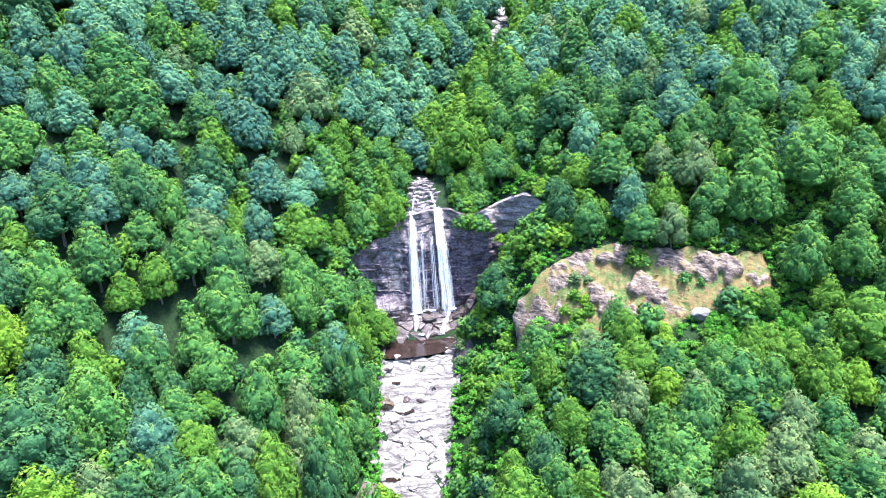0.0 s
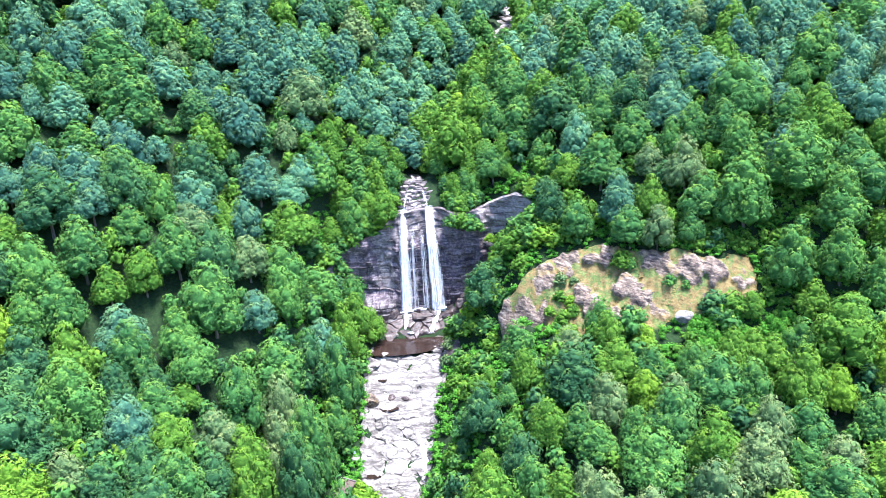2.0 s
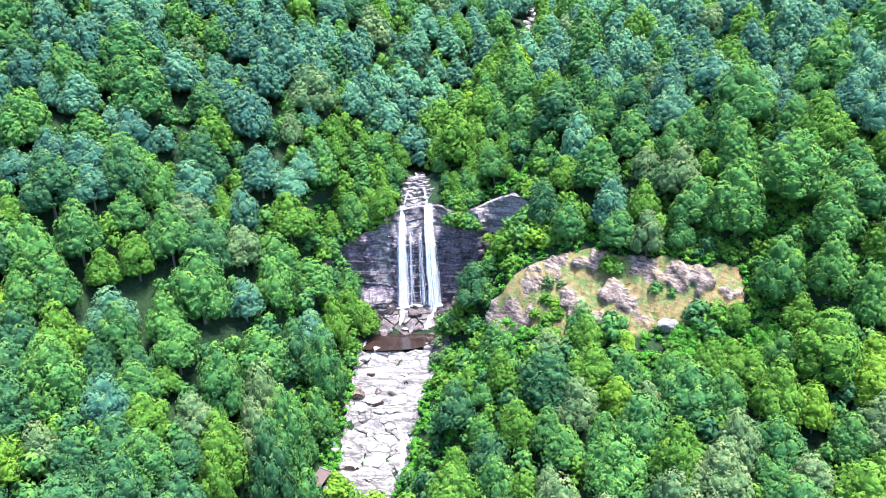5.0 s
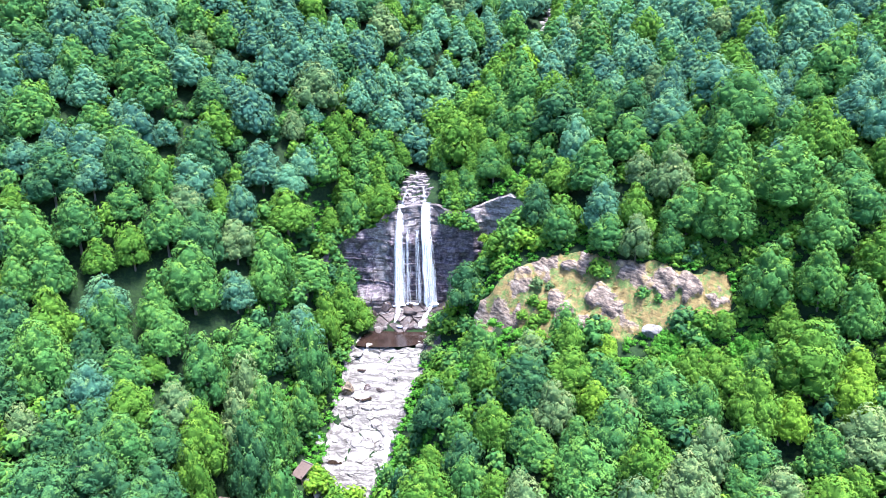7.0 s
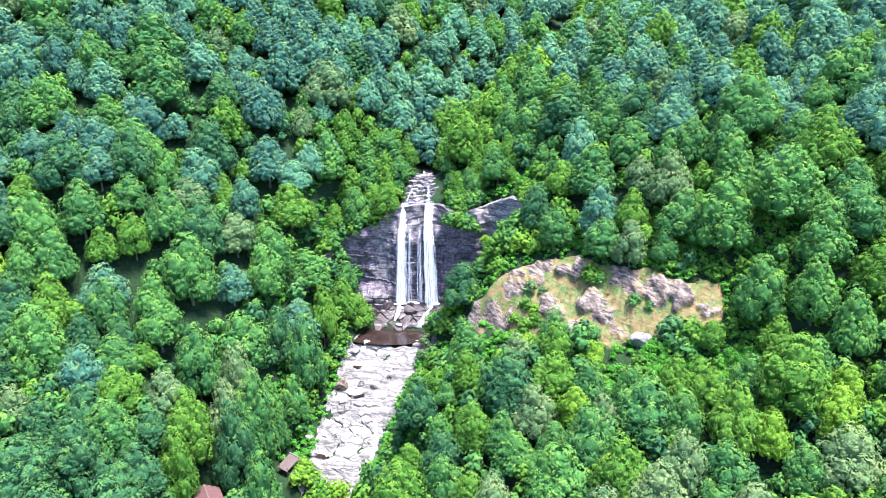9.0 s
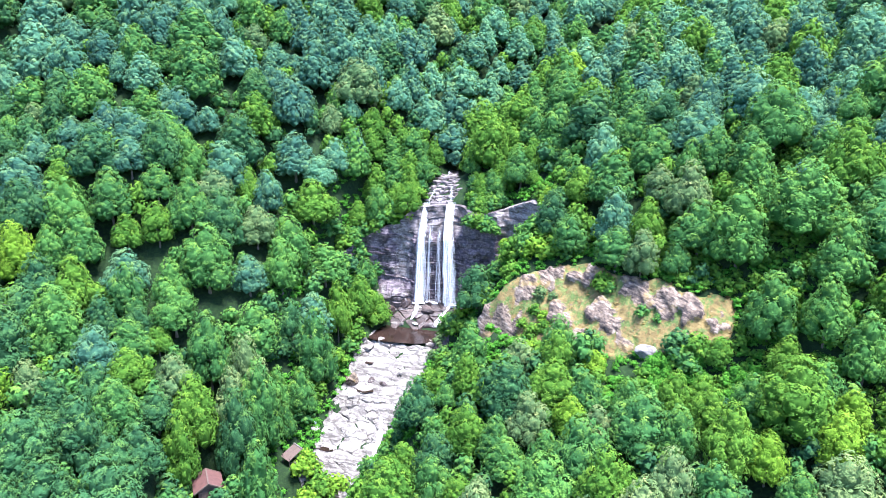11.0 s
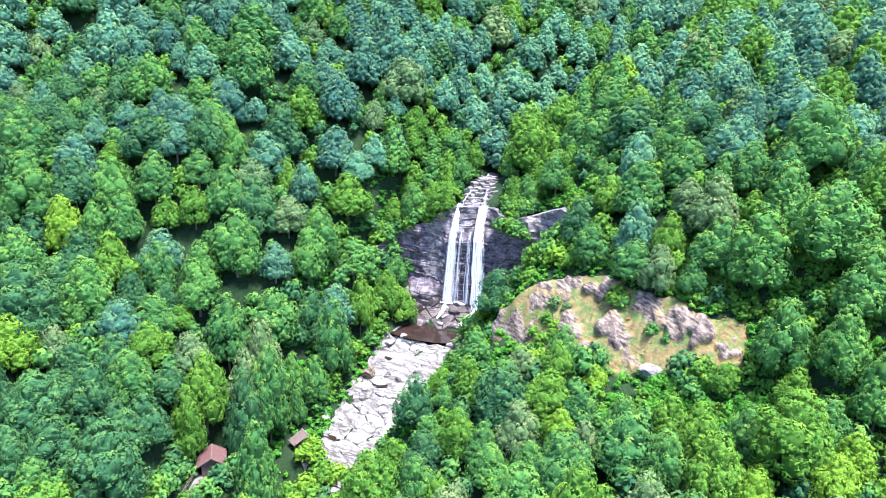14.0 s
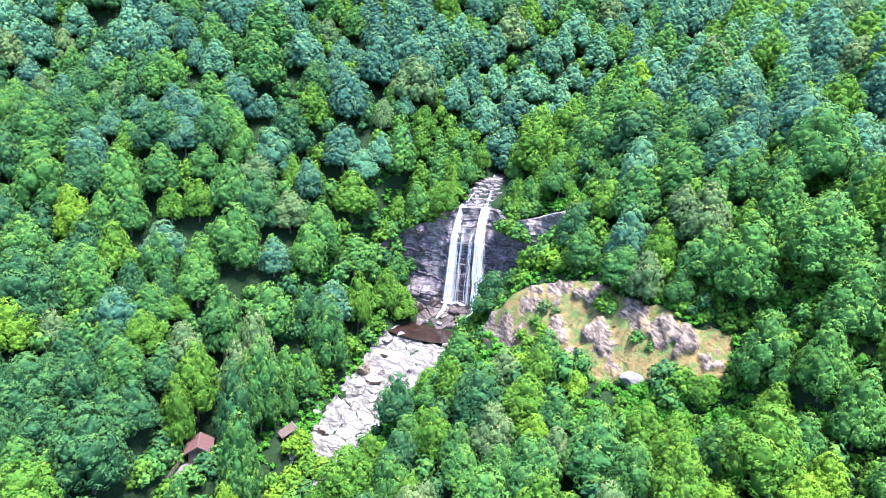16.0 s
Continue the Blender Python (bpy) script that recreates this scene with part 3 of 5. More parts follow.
def bed_mesh():
    """The rock of the stream bed: broad worn sheets with bedding steps and cracks between them."""
    r = np.random.RandomState(19)
    xs, ys = np.arange(-31, 9, 0.26), np.arange(137, 187.5, 0.26)
    X, Y = [q.ravel() for q in np.meshgrid(xs, ys)]
    u = (X - stream_x(Y)) / stream_half(Y)
    Z = ground(X, Y)
    broad = smooth(163, 168, Y)                       # wide smooth sheets below the pool, narrow ledges further down
    out = np.zeros(len(X))
    for wide, deep, amp, crack in ((8.5, 3.2, 0.6, 0.5), (3.4, 1.5, 0.2, 0.16)):
        bend = 1.1 * waves(X, Y, 14, 41)
        gx, gy = (X + 34 + 0.8 * bend) / (wide * (1 + 0.5 * broad)), (Y - 130 + 0.28 * (X + 10) + bend) / (deep * (1 + 0.9 * broad))
        nx, ny = int(gx.max()) + 4, int(gy.max()) + 4
        shake, tilt, lift = r.uniform(0, 1, (nx, ny, 2)), r.normal(size=(nx, ny, 2)) * 0.3, r.uniform(-1, 1, (nx, ny))
        best, second, add = np.full(len(X), 1e9), np.full(len(X), 1e9), np.zeros(len(X))
        for a in (-1, 0, 1):
            for b in (-1, 0, 1):
                i, j = np.floor(gx).astype(int) + a, np.floor(gy).astype(int) + b
                dx, dy = i + shake[i, j, 0] - gx, j + shake[i, j, 1] - gy
                d = np.sqrt(dx * dx + dy * dy)
                closer = d < best
                second = np.where(closer, best, np.minimum(second, d))
                add = np.where(closer, lift[i, j] + dx * tilt[i, j, 0] + (dy * (tilt[i, j, 1] - 0.5)), add)
                best = np.minimum(best, d)
        out += amp * (1 - 0.35 * broad) * add - crack * smooth(0.13, 0.0, second - best) * (1 - 0.3 * broad)
    rim = smooth(1.28, 1.1, np.abs(u) + 0.08 * waves(X, Y, 5, 42)) * smooth(186.6, 185.2, Y + 0.6 * waves(X, Y, 5, 44))
    P = np.column_stack([X, Y, Z + rim * (0.75 + out + 0.06 * waves(X, Y, 2.5, 43)) - 0.6 * (1 - rim)])
    nx = len(xs)
    i = (np.arange(len(ys) - 1)[:, None] * nx + np.arange(nx - 1)[None]).ravel()
    f = np.column_stack([i, i + 1, i + nx + 1, i + nx])
    f = f[(rim > 0.02)[f].all(1)]
    used, f = np.unique(f, return_inverse=True)
    return mesh_of("stream_bed", P[used], f.reshape(-1, 4), PALE, False)


lower_bed = tagged(new("stream_bed", bed_mesh()), "sunlit pale grey rock slabs stepped along a mountain stream", "stream bed", kind="structure")
slabs(lower_bed, 21, PALE, -30, 8, 134, 188, lambda x, y: 2.9 + 1.6 * smooth(163, 170, y) * smooth(186, 182, y),
      lambda x, y: 1.18 - abs(x - stream_x(y)) / stream_half(y), gap=0.05, crown=0.15, lift=0.6, share=lambda x, y: 0.42 - 0.22 * smooth(160, 168, y) * smooth(186, 182, y))
apron = tagged(new("rock_apron"), "brown and pinkish broken rock shelves at the foot of the waterfall", "rock shelf", kind="structure")
slabs(apron, 22, BROWN, -25, 14, 184, 206, lambda x, y: 2.9,
      lambda x, y: (1 - abs(x + 5) / 19 if y > 195.5 else 1 - abs(x - 5) / 6.5) if y < cliff_y(x) - 1 else -1, 0.35, 1.6, 0.06, 0.75, 0.12, long=0.32)
lip = tagged(new("rock_lip"), "stepped pinkish grey ledges where the stream tips over the cliff", "rock ledge", kind="structure")
slabs(lip, 23, LIPROCK, -15, 6, 209.5, 228, lambda x, y: 1.6, lambda x, y: 1 - abs(x - stream_x(y)) / np.interp(y, [209, 222, 228], [5.6, 4.2, 2.8]), 0.3, 3.0, 0.0, 0.12, 0.06, long=0.3)
upper_bed = tagged(new("upper_stream_bed"), "pale rocks and shallow water of the upper stream", "stream bed", kind="structure")
slabs(upper_bed, 24, PALE, 2, 56, 285, 408, lambda x, y: 2.8, lambda x, y: 1 - abs(x - stream_x(y)) / 4.4, 0.4, 1.6, 0.1)

# ---- trees ----
def crown(seed, count, length, tall=15.0, wide=5.0, point=0.45, low=0.14, heads=13, per=14):
    """A full crown: a top and side heads like a heap of domes, covered with tufts of drooping leaf sprays.
    Gives vertices, triangles, normals and the tone of each tuft."""
    r = np.random.RandomState(seed)
    C, R = [(0, 0, tall * 0.66)], [(wide * 0.5, wide * 0.5, tall * 0.335)]
    ring = (heads - 1) * 5 // 11
    for k in range(heads - 1):
        upper = k < ring
        n = ring if upper else heads - 1 - ring
        a = 2 * np.pi * (k + (0 if upper else 0.5)) / n + r.uniform(-0.35, 0.35)
        out = wide * (r.uniform(0.36, 0.52) if upper else r.uniform(0.5, 0.66)) * (0.8 + 0.55 * point)
        z = tall * (r.uniform(0.44, 0.6) if upper else low + r.uniform(0.12, 0.22))
        rad = wide * (r.uniform(0.38, 0.5) if upper else r.uniform(0.36, 0.46))
        C.append((out * np.cos(a), out * np.sin(a), z)), R.append((rad, rad, tall * r.uniform(0.19, 0.25)))
    C, R = np.array(C), np.array(R)
    V, F, N, T, base = [], [], [], [], 0
    bv, bf = BALLS[1]
    for c, q in zip(C, R):                             # the dense heart of each head, its shade put into a dark tone
        d = bv / q
        d /= np.linalg.norm(d, axis=1)[:, None]
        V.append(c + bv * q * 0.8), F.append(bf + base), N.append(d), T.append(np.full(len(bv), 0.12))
        base += len(bv)
    area = R[:, 0] * R[:, 2]
    tufts = max(1, count // per)
    for k, (c, q) in enumerate(zip(C, R)):
        n = int(1.7 * tufts * area[k] / area.sum())
        i = np.arange(n) + 0.5
        cz = 1 - 1.42 * i / n
        ang = i * 2.399963 + r.uniform(0, 6)
        d = np.column_stack([np.sqrt(np.clip(1 - cz * cz, 0, 1)) * np.cos(ang), np.sqrt(np.clip(1 - cz * cz, 0, 1)) * np.sin(ang), cz]) + r.normal(size=(n, 3)) * 0.09
        d /= np.linalg.norm(d, axis=1)[:, None]
        p = c + d * q * r.uniform(0.9, 1.06, (n, 1))
        hidden = np.zeros(n, bool)
        for m in range(len(C)):
            if m != k:
                hidden |= (((p - C[m]) / (R[m] * 0.9)) ** 2).sum(1) < 1
        p, d = p[~hidden], d[~hidden]
        n = len(p)
        if not n:
            continue
        up = d / q
        up /= np.linalg.norm(up, axis=1)[:, None]
        # tone rises with upward facing, so the top light is in the leaf colour
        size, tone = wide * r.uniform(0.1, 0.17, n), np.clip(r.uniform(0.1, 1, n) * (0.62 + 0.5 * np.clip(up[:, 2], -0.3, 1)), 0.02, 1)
        p, up, size, tone = [np.repeat(a, per, 0) for a in (p, up, size, tone)]
        n = len(p)
        side = r.normal(size=(n, 3))
        side -= (side * up).sum(1)[:, None] * up
        side /= np.linalg.norm(side, axis=1)[:, None]
        far = np.sqrt(r.rand(n))[:, None]
        at = p + side * far * size[:, None] + up * (size[:, None] * 0.85 * (1 - far * far))
        nrm = up + side * far * 0.55 + np.array([0, 0, 0.25]) + r.normal(size=(n, 3)) * 0.2
        nrm /= np.linalg.norm(nrm, axis=1)[:, None]
        way = side + r.normal(size=(n, 3)) * 0.35 + np.array([0, 0, -0.45])
        way -= (way * nrm).sum(1)[:, None] * nrm
        way /= np.maximum(np.linalg.norm(way, axis=1), 1e-3)[:, None]
        cross = np.cross(nrm, way)
        L = length * r.uniform(0.7, 1.3, (n, 1))
        W = L * r.uniform(0.5, 0.75, (n, 1))
        v = np.stack([at - way * L * 0.42 + cross * W * 0.5, at - way * L * 0.42 - cross * W * 0.5, at + way * L * 0.58 - nrm * L * 0.15], 1).reshape(-1, 3)
        soft = up * 0.75 + side * far * 0.6 + nrm * 0.15 + np.array([0, 0, 0.12])
        soft /= np.linalg.norm(soft, axis=1)[:, None]
        V.append(v), F.append(np.arange(n * 3).reshape(-1, 3) + base), N.append(np.repeat(soft, 3, 0))
        T.append(np.repeat(np.clip(tone + r.normal(size=n) * 0.04, 0, 1), 3))
        base += n * 3
    return np.vstack(V), np.vstack(F), np.vstack(N), np.concatenate(T)


def leaf_mesh(name, shape, material, tree=None):
    """A crown as a mesh, with its soft outward normals and the tones of its tufts."""
    v, f, nrm, tone = shape
    me = mesh_of(name, v, f, material, False)
    for key, values in (("tuft", tone), ("tree", tree)):
        if values is not None:
            me.attributes.new(key, "FLOAT", "POINT").data.foreach_set("value", np.asarray(values, np.float32))
    me.attributes.new("custom_normal", "FLOAT_VECTOR", "POINT").data.foreach_set("vector", np.asarray(nrm, np.float32).ravel())
    return me


def many(shapes, places):
    """Copies of shapes joined into one: each place is x, y, z, turn, width, height."""
    V, F, N, T, K, base = [], [], [], [], [], 0
    for k, (shape, x, y, z, a, wide, tall) in places:
        v, f, nrm, tone = shapes[shape]
        turn = np.array([[np.cos(a), np.sin(a), 0], [-np.sin(a), np.cos(a), 0], [0, 0, 1]])
        V.append((v @ turn) * (wide, wide, tall) + (x, y, z)), F.append(f + base), N.append(nrm @ turn), T.append(tone), K.append(np.full(len(v), k))
        base += len(v)
    return (np.vstack(V), np.vstack(F), np.vstack(N), np.concatenate(T)), np.concatenate(K)


def trunk(seed, tall=15.0):
    """Tapered trunk with limbs."""
    r = np.random.RandomState(seed)
    V, F = [], []

    def limb(a, b, ra, rb, n=6):
        a, b = np.array(a), np.array(b)
        w = (b - a) / np.linalg.norm(b - a)
        s = np.cross(w, (0.3, 1, 0.2))
        s /= np.linalg.norm(s)
        t = np.cross(w, s)
        base = sum(len(q) for q in V)
        ang = np.linspace(0, 2 * np.pi, n, endpoint=False)
        ring = np.cos(ang)[:, None] * s + np.sin(ang)[:, None] * t
        V.append(np.vstack([a + ring * ra, b + ring * rb]))
        for i in range(n):
            j = (i + 1) % n
            F.extend([(base + i, base + j, base + n + j), (base + i, base + n + j, base + n + i)])
    lean = r.normal(size=2) * 0.25
    limb((0, 0, -1.2), (0, 0, 0.5), 0.45, 0.3)
    limb((0, 0, 0.5), (lean[0], lean[1], tall * 0.4), 0.3, 0.22)
    limb((lean[0], lean[1], tall * 0.4), (lean[0] * 2, lean[1] * 2, tall * 0.8), 0.22, 0.07)
    for k in range(6):
        z = tall * (0.22 + 0.08 * k)
        a = k * 2.4 + r.uniform(-0.4, 0.4)
        limb((lean[0], lean[1], z), (2.7 * np.cos(a), 2.7 * np.sin(a), z + 2.0), 0.12, 0.04, 4)
    return np.vstack(V), np.array(F)


r0 = np.random.RandomState(77)
def crowns(first, n, count, length, heads, per):
    return [crown(first + k, count, length, 15 + r0.uniform(-1, 1), 5.4 + r0.uniform(-0.5, 0.5), r0.uniform(0.25, 0.55), r0.uniform(0.1, 0.18), heads, per) for k in range(n)]


NEAR_CROWNS, FAR_CROWNS, DISTANT_CROWNS = crowns(100, 8, 6000, 0.44, 12, 20), crowns(200, 7, 3200, 0.66, 11, 13), crowns(300, 5, 1900, 0.95, 10, 9)
TRUNKS = [mesh_of("trunk", *trunk(40 + k), BARK) for k in range(3)]
FAR_TRUNK = trunk(50)


def open_ground(x, y):
    """True where no big tree stands: water, rock, cliff, the crag and the yard."""
    u = abs(x - stream_x(y))
    if y < cliff_y(x) + 1.5 and y > 132 and u < stream_half(y) + 4.5:
        return True
    if 0 < x < 20 and 152 < y < 200:
        return True
    if y < 132 and u < 3:
        return True
    if abs(x + 4) < 36 and (-7 if abs(x + 4) < 16 else -2.5) < y - cliff_y(x) < 2.5:
        return True
    if y > cliff_y(x) and u < (8.5 if y < 224 else (7.0 if x > stream_x(y) else 4.6) if y > 300 else 2.4 if y > 234 else 4.2):
        return True
    if (6 < x < 32 and 184 < y < 216) or (-34 < x < -12 and 192 < y < 207):
        return True
    if crag_mask(np.float64(x), np.float64(y)) > -0.12:
        return True
    if (16 < x < 37 and 153 < y < 186) or (52 < x < 72 and 142 < y < 157):
        return True
    if 62 < x < 92 and 138 < y < 152 and (x - 62) * 0.3 + y > 146:
        return True
    if (-36.5 < x < -26 and 109 < y < 126) or (-33 < x < -12 and 97 < y < 128):
        return True
    return (-30 < x < -18 and 134 < y < 144) or (-27 < x < -8 and 126 < y < 142)


def in_valley(x, y):
    """The wooded land that the valley looks onto."""
    low = np.interp(x, [-154, -103, -74, -44, -30, -10, 20, 72, 110], [146, 104, 92, 74, 78, 97, 97, 91, 110])
    return low - 8 < y < 440 and x < min(0.49 * y + 47, 149) and ground(x, y) < 92 + 0.07 * math.hypot(x, y)


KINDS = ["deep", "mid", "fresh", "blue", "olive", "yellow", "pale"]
spots = []                                             # x, y, size, kind
tree_cells = {}


def free(x, y, gap):
    i, j = int(x // 12), int(y // 12)
    for a in (-1, 0, 1):
        for b in (-1, 0, 1):
            for q in tree_cells.get((i + a, j + b), ()):
                if math.hypot(x - q[0], y - q[1]) < gap * 0.5 + q[2] * 3.9:
                    return False
    return True


def plant(x, y, size, kind):
    spots.append((x, y, size, kind))
    tree_cells.setdefault((int(x // 12), int(y // 12)), []).append((x, y, size))


# where the tops of the tall trees of the west bank reach: x, y, z
BANK_TOPS = [(-22, 119, 10), (-18, 115, 8), (-40, 117, 10), (-37, 121, 8), (-37, 137, 14.5), (-41, 133, 16), (-30, 135, 8.5), (-38.6, 142, 25), (-31, 142.6, 19), (-35, 157, 20), (-29, 161, 21), (-28.7, 169, 20),
             (-29.5, 187, 20), (-44.5, 148, 31), (-42, 161, 28), (-38, 175, 40), (-52, 124, 22), (-26.5, 146.5, -1)]


def tall_of(x, y, size):
    """The height of a tree: the wide ones are a little squatter, those of the west bank reach for the light."""
    tall = 15.4 * (size ** 0.6 if size > 1 else size) * (0.94 + 0.12 * math.sin(x * 12.9 + y * 78.2))
    if -46 < x < -14 and 104 < y < 192:
        w = [1 / ((x - a) ** 2 + (y - b) ** 2 + 6) ** 2 for a, b, _ in BANK_TOPS]
        top = sum(p * c[2] for p, c in zip(w, BANK_TOPS)) / sum(w)
        tall = min(max(tall * 0.8, top - height(x, y)), 28, 33 * size)
    return tall


# ---- groves ----
GROVES = {}                                            # trees that stand out: x, y, size, kind of green, grove by grove
GROVES[0] = [(-34.7, 80, 1.45, 'f'), (-76.2, 109.1, 1.45, 'm'), (-71.5, 102, 1.17, 'y'), (-66.5, 109, 0.75, 'o'), (-60.7, 109.4, 0.82, 'm'), (-53.8, 94.6, 1.27, 'm'), (-48.3, 103.2, 1, 'm'), (-46.6, 91.8, 1.03, 'm'), (-40.8, 110, 1.02, 'm'), (-40.1, 104.2, 0.92, 'm'), (-36.3, 95.6, 1.38, 'm'), (62.1, 101, 1.3, 'y'), (72.8, 106.4, 1.25, 'm'), (84.1, 107.6, 1.2, 'f'), (-104, 133.2, 1.37, 'm'), (-91.9, 133.7, 0.99, 'y'), (-91.7, 119.8, 1.44, 'm'), (-86.6, 139, 0.78, 'm'), (-70.5, 122.2, 1.31, 'm'), (-66.8, 131.9, 0.82, 'm'), (-60.4, 122.4, 0.95, 'b'), (-58.4, 130.7, 0.97, 'm'), (-55.4, 116, 0.91, 'm'), (-54.1, 135.7, 0.63, 'f')]
GROVES[1] = [(-53.2, 123.4, 0.94, 'f'), (-48.4, 113.4, 0.97, 'm'), (-45.9, 129.5, 0.95, 'o'), (-44.4, 121.1, 0.84, 'm'), (-39.8, 127.6, 1.12, 'f'), (-38.7, 120.2, 0.69, 'f'), (-35, 136.1, 0.73, 'o'), (-29.4, 138.9, 1, 'm'), (-18.8, 120, 0.86, 'm'), (-24.5, 107, 0.42, 'm'), (-15.5, 112, 0.5, 'y'), (-20.3, 193.5, 0.78, 'f'), (-26.5, 146.5, 0.5, 'm'), (17.1, 135.5, 0.64, 'm'), (20, 122.7, 0.84, 'm'), (24.8, 133.1, 0.86, 'f'), (26.2, 121.4, 0.75, 'f'), (30.8, 119.4, 0.6, 'o'), (31.3, 131.7, 0.7, 'm'), (34.5, 127.1, 0.76, 'm'), (37.6, 134.2, 0.78, 'o'), (43.7, 118.6, 1.21, 'm'), (46.2, 134.8, 0.7, 'y'), (49.2, 124.8, 1.03, 'm'), (54.7, 116.9, 1.01, 'f'), (60.5, 131, 1.21, 'm'), (61.3, 112.7, 1.06, 'o')]
GROVES[2] = [(65.8, 118.6, 0.88, 'o'), (67.1, 129.9, 0.85, 'm'), (71.6, 114.4, 0.66, 'm'), (73.1, 134.5, 0.71, 'f'), (73.1, 119.2, 0.89, 'm'), (75.9, 126.5, 0.99, 'f'), (77.5, 113.5, 0.8, 'o'), (82.1, 125.4, 0.7, 'y'), (87, 119.8, 0.76, 'm'), (87.3, 133.4, 1.26, 'f'), (93.6, 120.8, 1.07, 'o'), (93.7, 127.6, 0.79, 'y'), (96.5, 134, 0.74, 'y'), (-117.2, 143.1, 1.45, 'm'), (-104, 149.3, 1.25, 'b'), (-98.5, 157.4, 0.75, 'f'), (-90, 161.6, 1.38, 'm'), (-88.2, 148.1, 1.21, 'm'), (-81.9, 144.6, 1.17, 'm'), (-80.8, 155.5, 1.12, 'm'), (-74.8, 153.1, 0.8, 'f'), (-72.2, 163.9, 0.82, 'm'), (-70.5, 146.1, 1.05, 'b'), (-68.1, 157.3, 0.9, 'f')]
GROVES[3] = [(-66.5, 141.4, 0.94, 'm'), (-62.1, 163.9, 1.11, 'm'), (-57.7, 147.1, 0.94, 'm'), (-53.9, 165.9, 1.19, 'm'), (-53.3, 141.6, 1, 'm'), (-52.1, 155.1, 1.33, 'm'), (-43.9, 141.1, 1.09, 'm'), (-43.6, 160.9, 0.87, 'b'), (-38.1, 152.5, 1.3, 'm'), (-35.2, 143.3, 1.1, 'o'), (13.6, 150.3, 0.52, 'f'), (17.1, 143.4, 0.5, 'm'), (21.4, 146, 0.75, 'f'), (31.9, 140.3, 1.34, 'd'), (41.7, 141.5, 0.96, 'f'), (49.6, 149.2, 0.5, 'y'), (57.7, 167.6, 0.72, 'o'), (65.4, 165.9, 0.63, 'm'), (71.7, 141.7, 0.74, 'f'), (74.5, 149.5, 0.51, 'f'), (77.9, 165.3, 1.34, 'm'), (84.1, 152.7, 0.95, 'f'), (87.4, 147.6, 0.69, 'f')]
GROVES[4] = [(90.2, 165.3, 1.45, 'm'), (93.8, 149.5, 0.95, 'm'), (96.5, 155.9, 1.06, 'm'), (97.2, 162.6, 0.64, 'm'), (99.9, 143.2, 0.94, 'm'), (103, 160.7, 1.1, 'm'), (-107.4, 181.9, 1.31, 'm'), (-102.6, 168.2, 0.9, 'b'), (-93.1, 187.6, 1.06, 'm'), (-89.1, 193.7, 0.71, 'f'), (-87.1, 173.2, 1.1, 'b'), (-81.3, 189, 1.03, 'm'), (-75.5, 194.5, 0.69, 'm'), (-74.8, 170.4, 1.16, 'd'), (-70.2, 175.5, 0.96, 'm'), (-63.6, 182.8, 1.19, 'b'), (-63.4, 192, 1.45, 'd'), (-61.3, 173.6, 1.04, 'o'), (-56.4, 184.4, 0.75, 'f'), (-53.7, 191.7, 0.66, 'f'), (-50.3, 184.2, 0.85, 'b'), (-47.4, 172.5, 1.01, 'o'), (-40.4, 193.7, 1.41, 'f'), (-40, 177.2, 1.22, 'm')]
GROVES[5] = [(-39, 170.1, 1.09, 'm'), (-30, 170, 1.19, 'b'), (-25.4, 176.7, 0.73, 'f'), (-23.8, 189.8, 0.95, 'f'), (14.1, 184.3, 1, 'd'), (39.8, 179.8, 0.85, 'm'), (50.4, 170.5, 1.26, 'f'), (58.2, 195.9, 1.13, 'm'), (58.4, 175.9, 0.84, 'f'), (60.4, 186.3, 0.79, 'o'), (67.4, 190, 0.8, 'm'), (67.4, 177.8, 1.04, 'o'), (69.8, 169.9, 1.09, 'm'), (73.1, 190.9, 0.91, 'm'), (75.1, 183.8, 0.59, 'y'), (80.8, 188.4, 1, 'm'), (81.6, 178.9, 1.15, 'm'), (86.8, 193.8, 1.45, 'm'), (97.7, 193.8, 0.74, 'b'), (100.1, 176.9, 1.17, 'f'), (104.4, 168.2, 0.95, 'f'), (112, 188.4, 1.16, 'm'), (-116.5, 199.4, 0.9, 'b'), (-114.1, 208.5, 0.79, 'm')]
GROVES[6] = [(-108.2, 196.4, 0.75, 'm'), (-106, 202.7, 1.15, 'm'), (-99.7, 196.8, 1.11, 'm'), (-98.4, 204.3, 0.88, 'f'), (-83, 200.3, 1.44, 'm'), (-79.4, 218.2, 1.4, 'm'), (-70.2, 223.3, 0.64, 'm'), (-63.8, 203.8, 1.17, 'y'), (-55.6, 212.8, 1.31, 'd'), (-50.4, 202.5, 1.36, 'b'), (-43.9, 216.4, 0.72, 'o'), (-39.6, 222.8, 0.61, 'f'), (-34.1, 211.5, 1.16, 'f'), (-31.5, 222.8, 0.72, 'f'), (-25.5, 198.5, 0.7, 'm'), (-24.5, 207.9, 0.8, 'm'), (-20.5, 210.5, 0.45, 'f'), (-14.5, 212.5, 0.5, 'f'), (-14.4, 207.5, 0.78, 'f'), (8.5, 213.2, 0.5, 'f'), (13.2, 213.8, 0.5, 'm'), (13.5, 197.5, 0.6, 'm'), (19.8, 215.9, 1.01, 'm'), (24.5, 212, 0.42, 'f')]
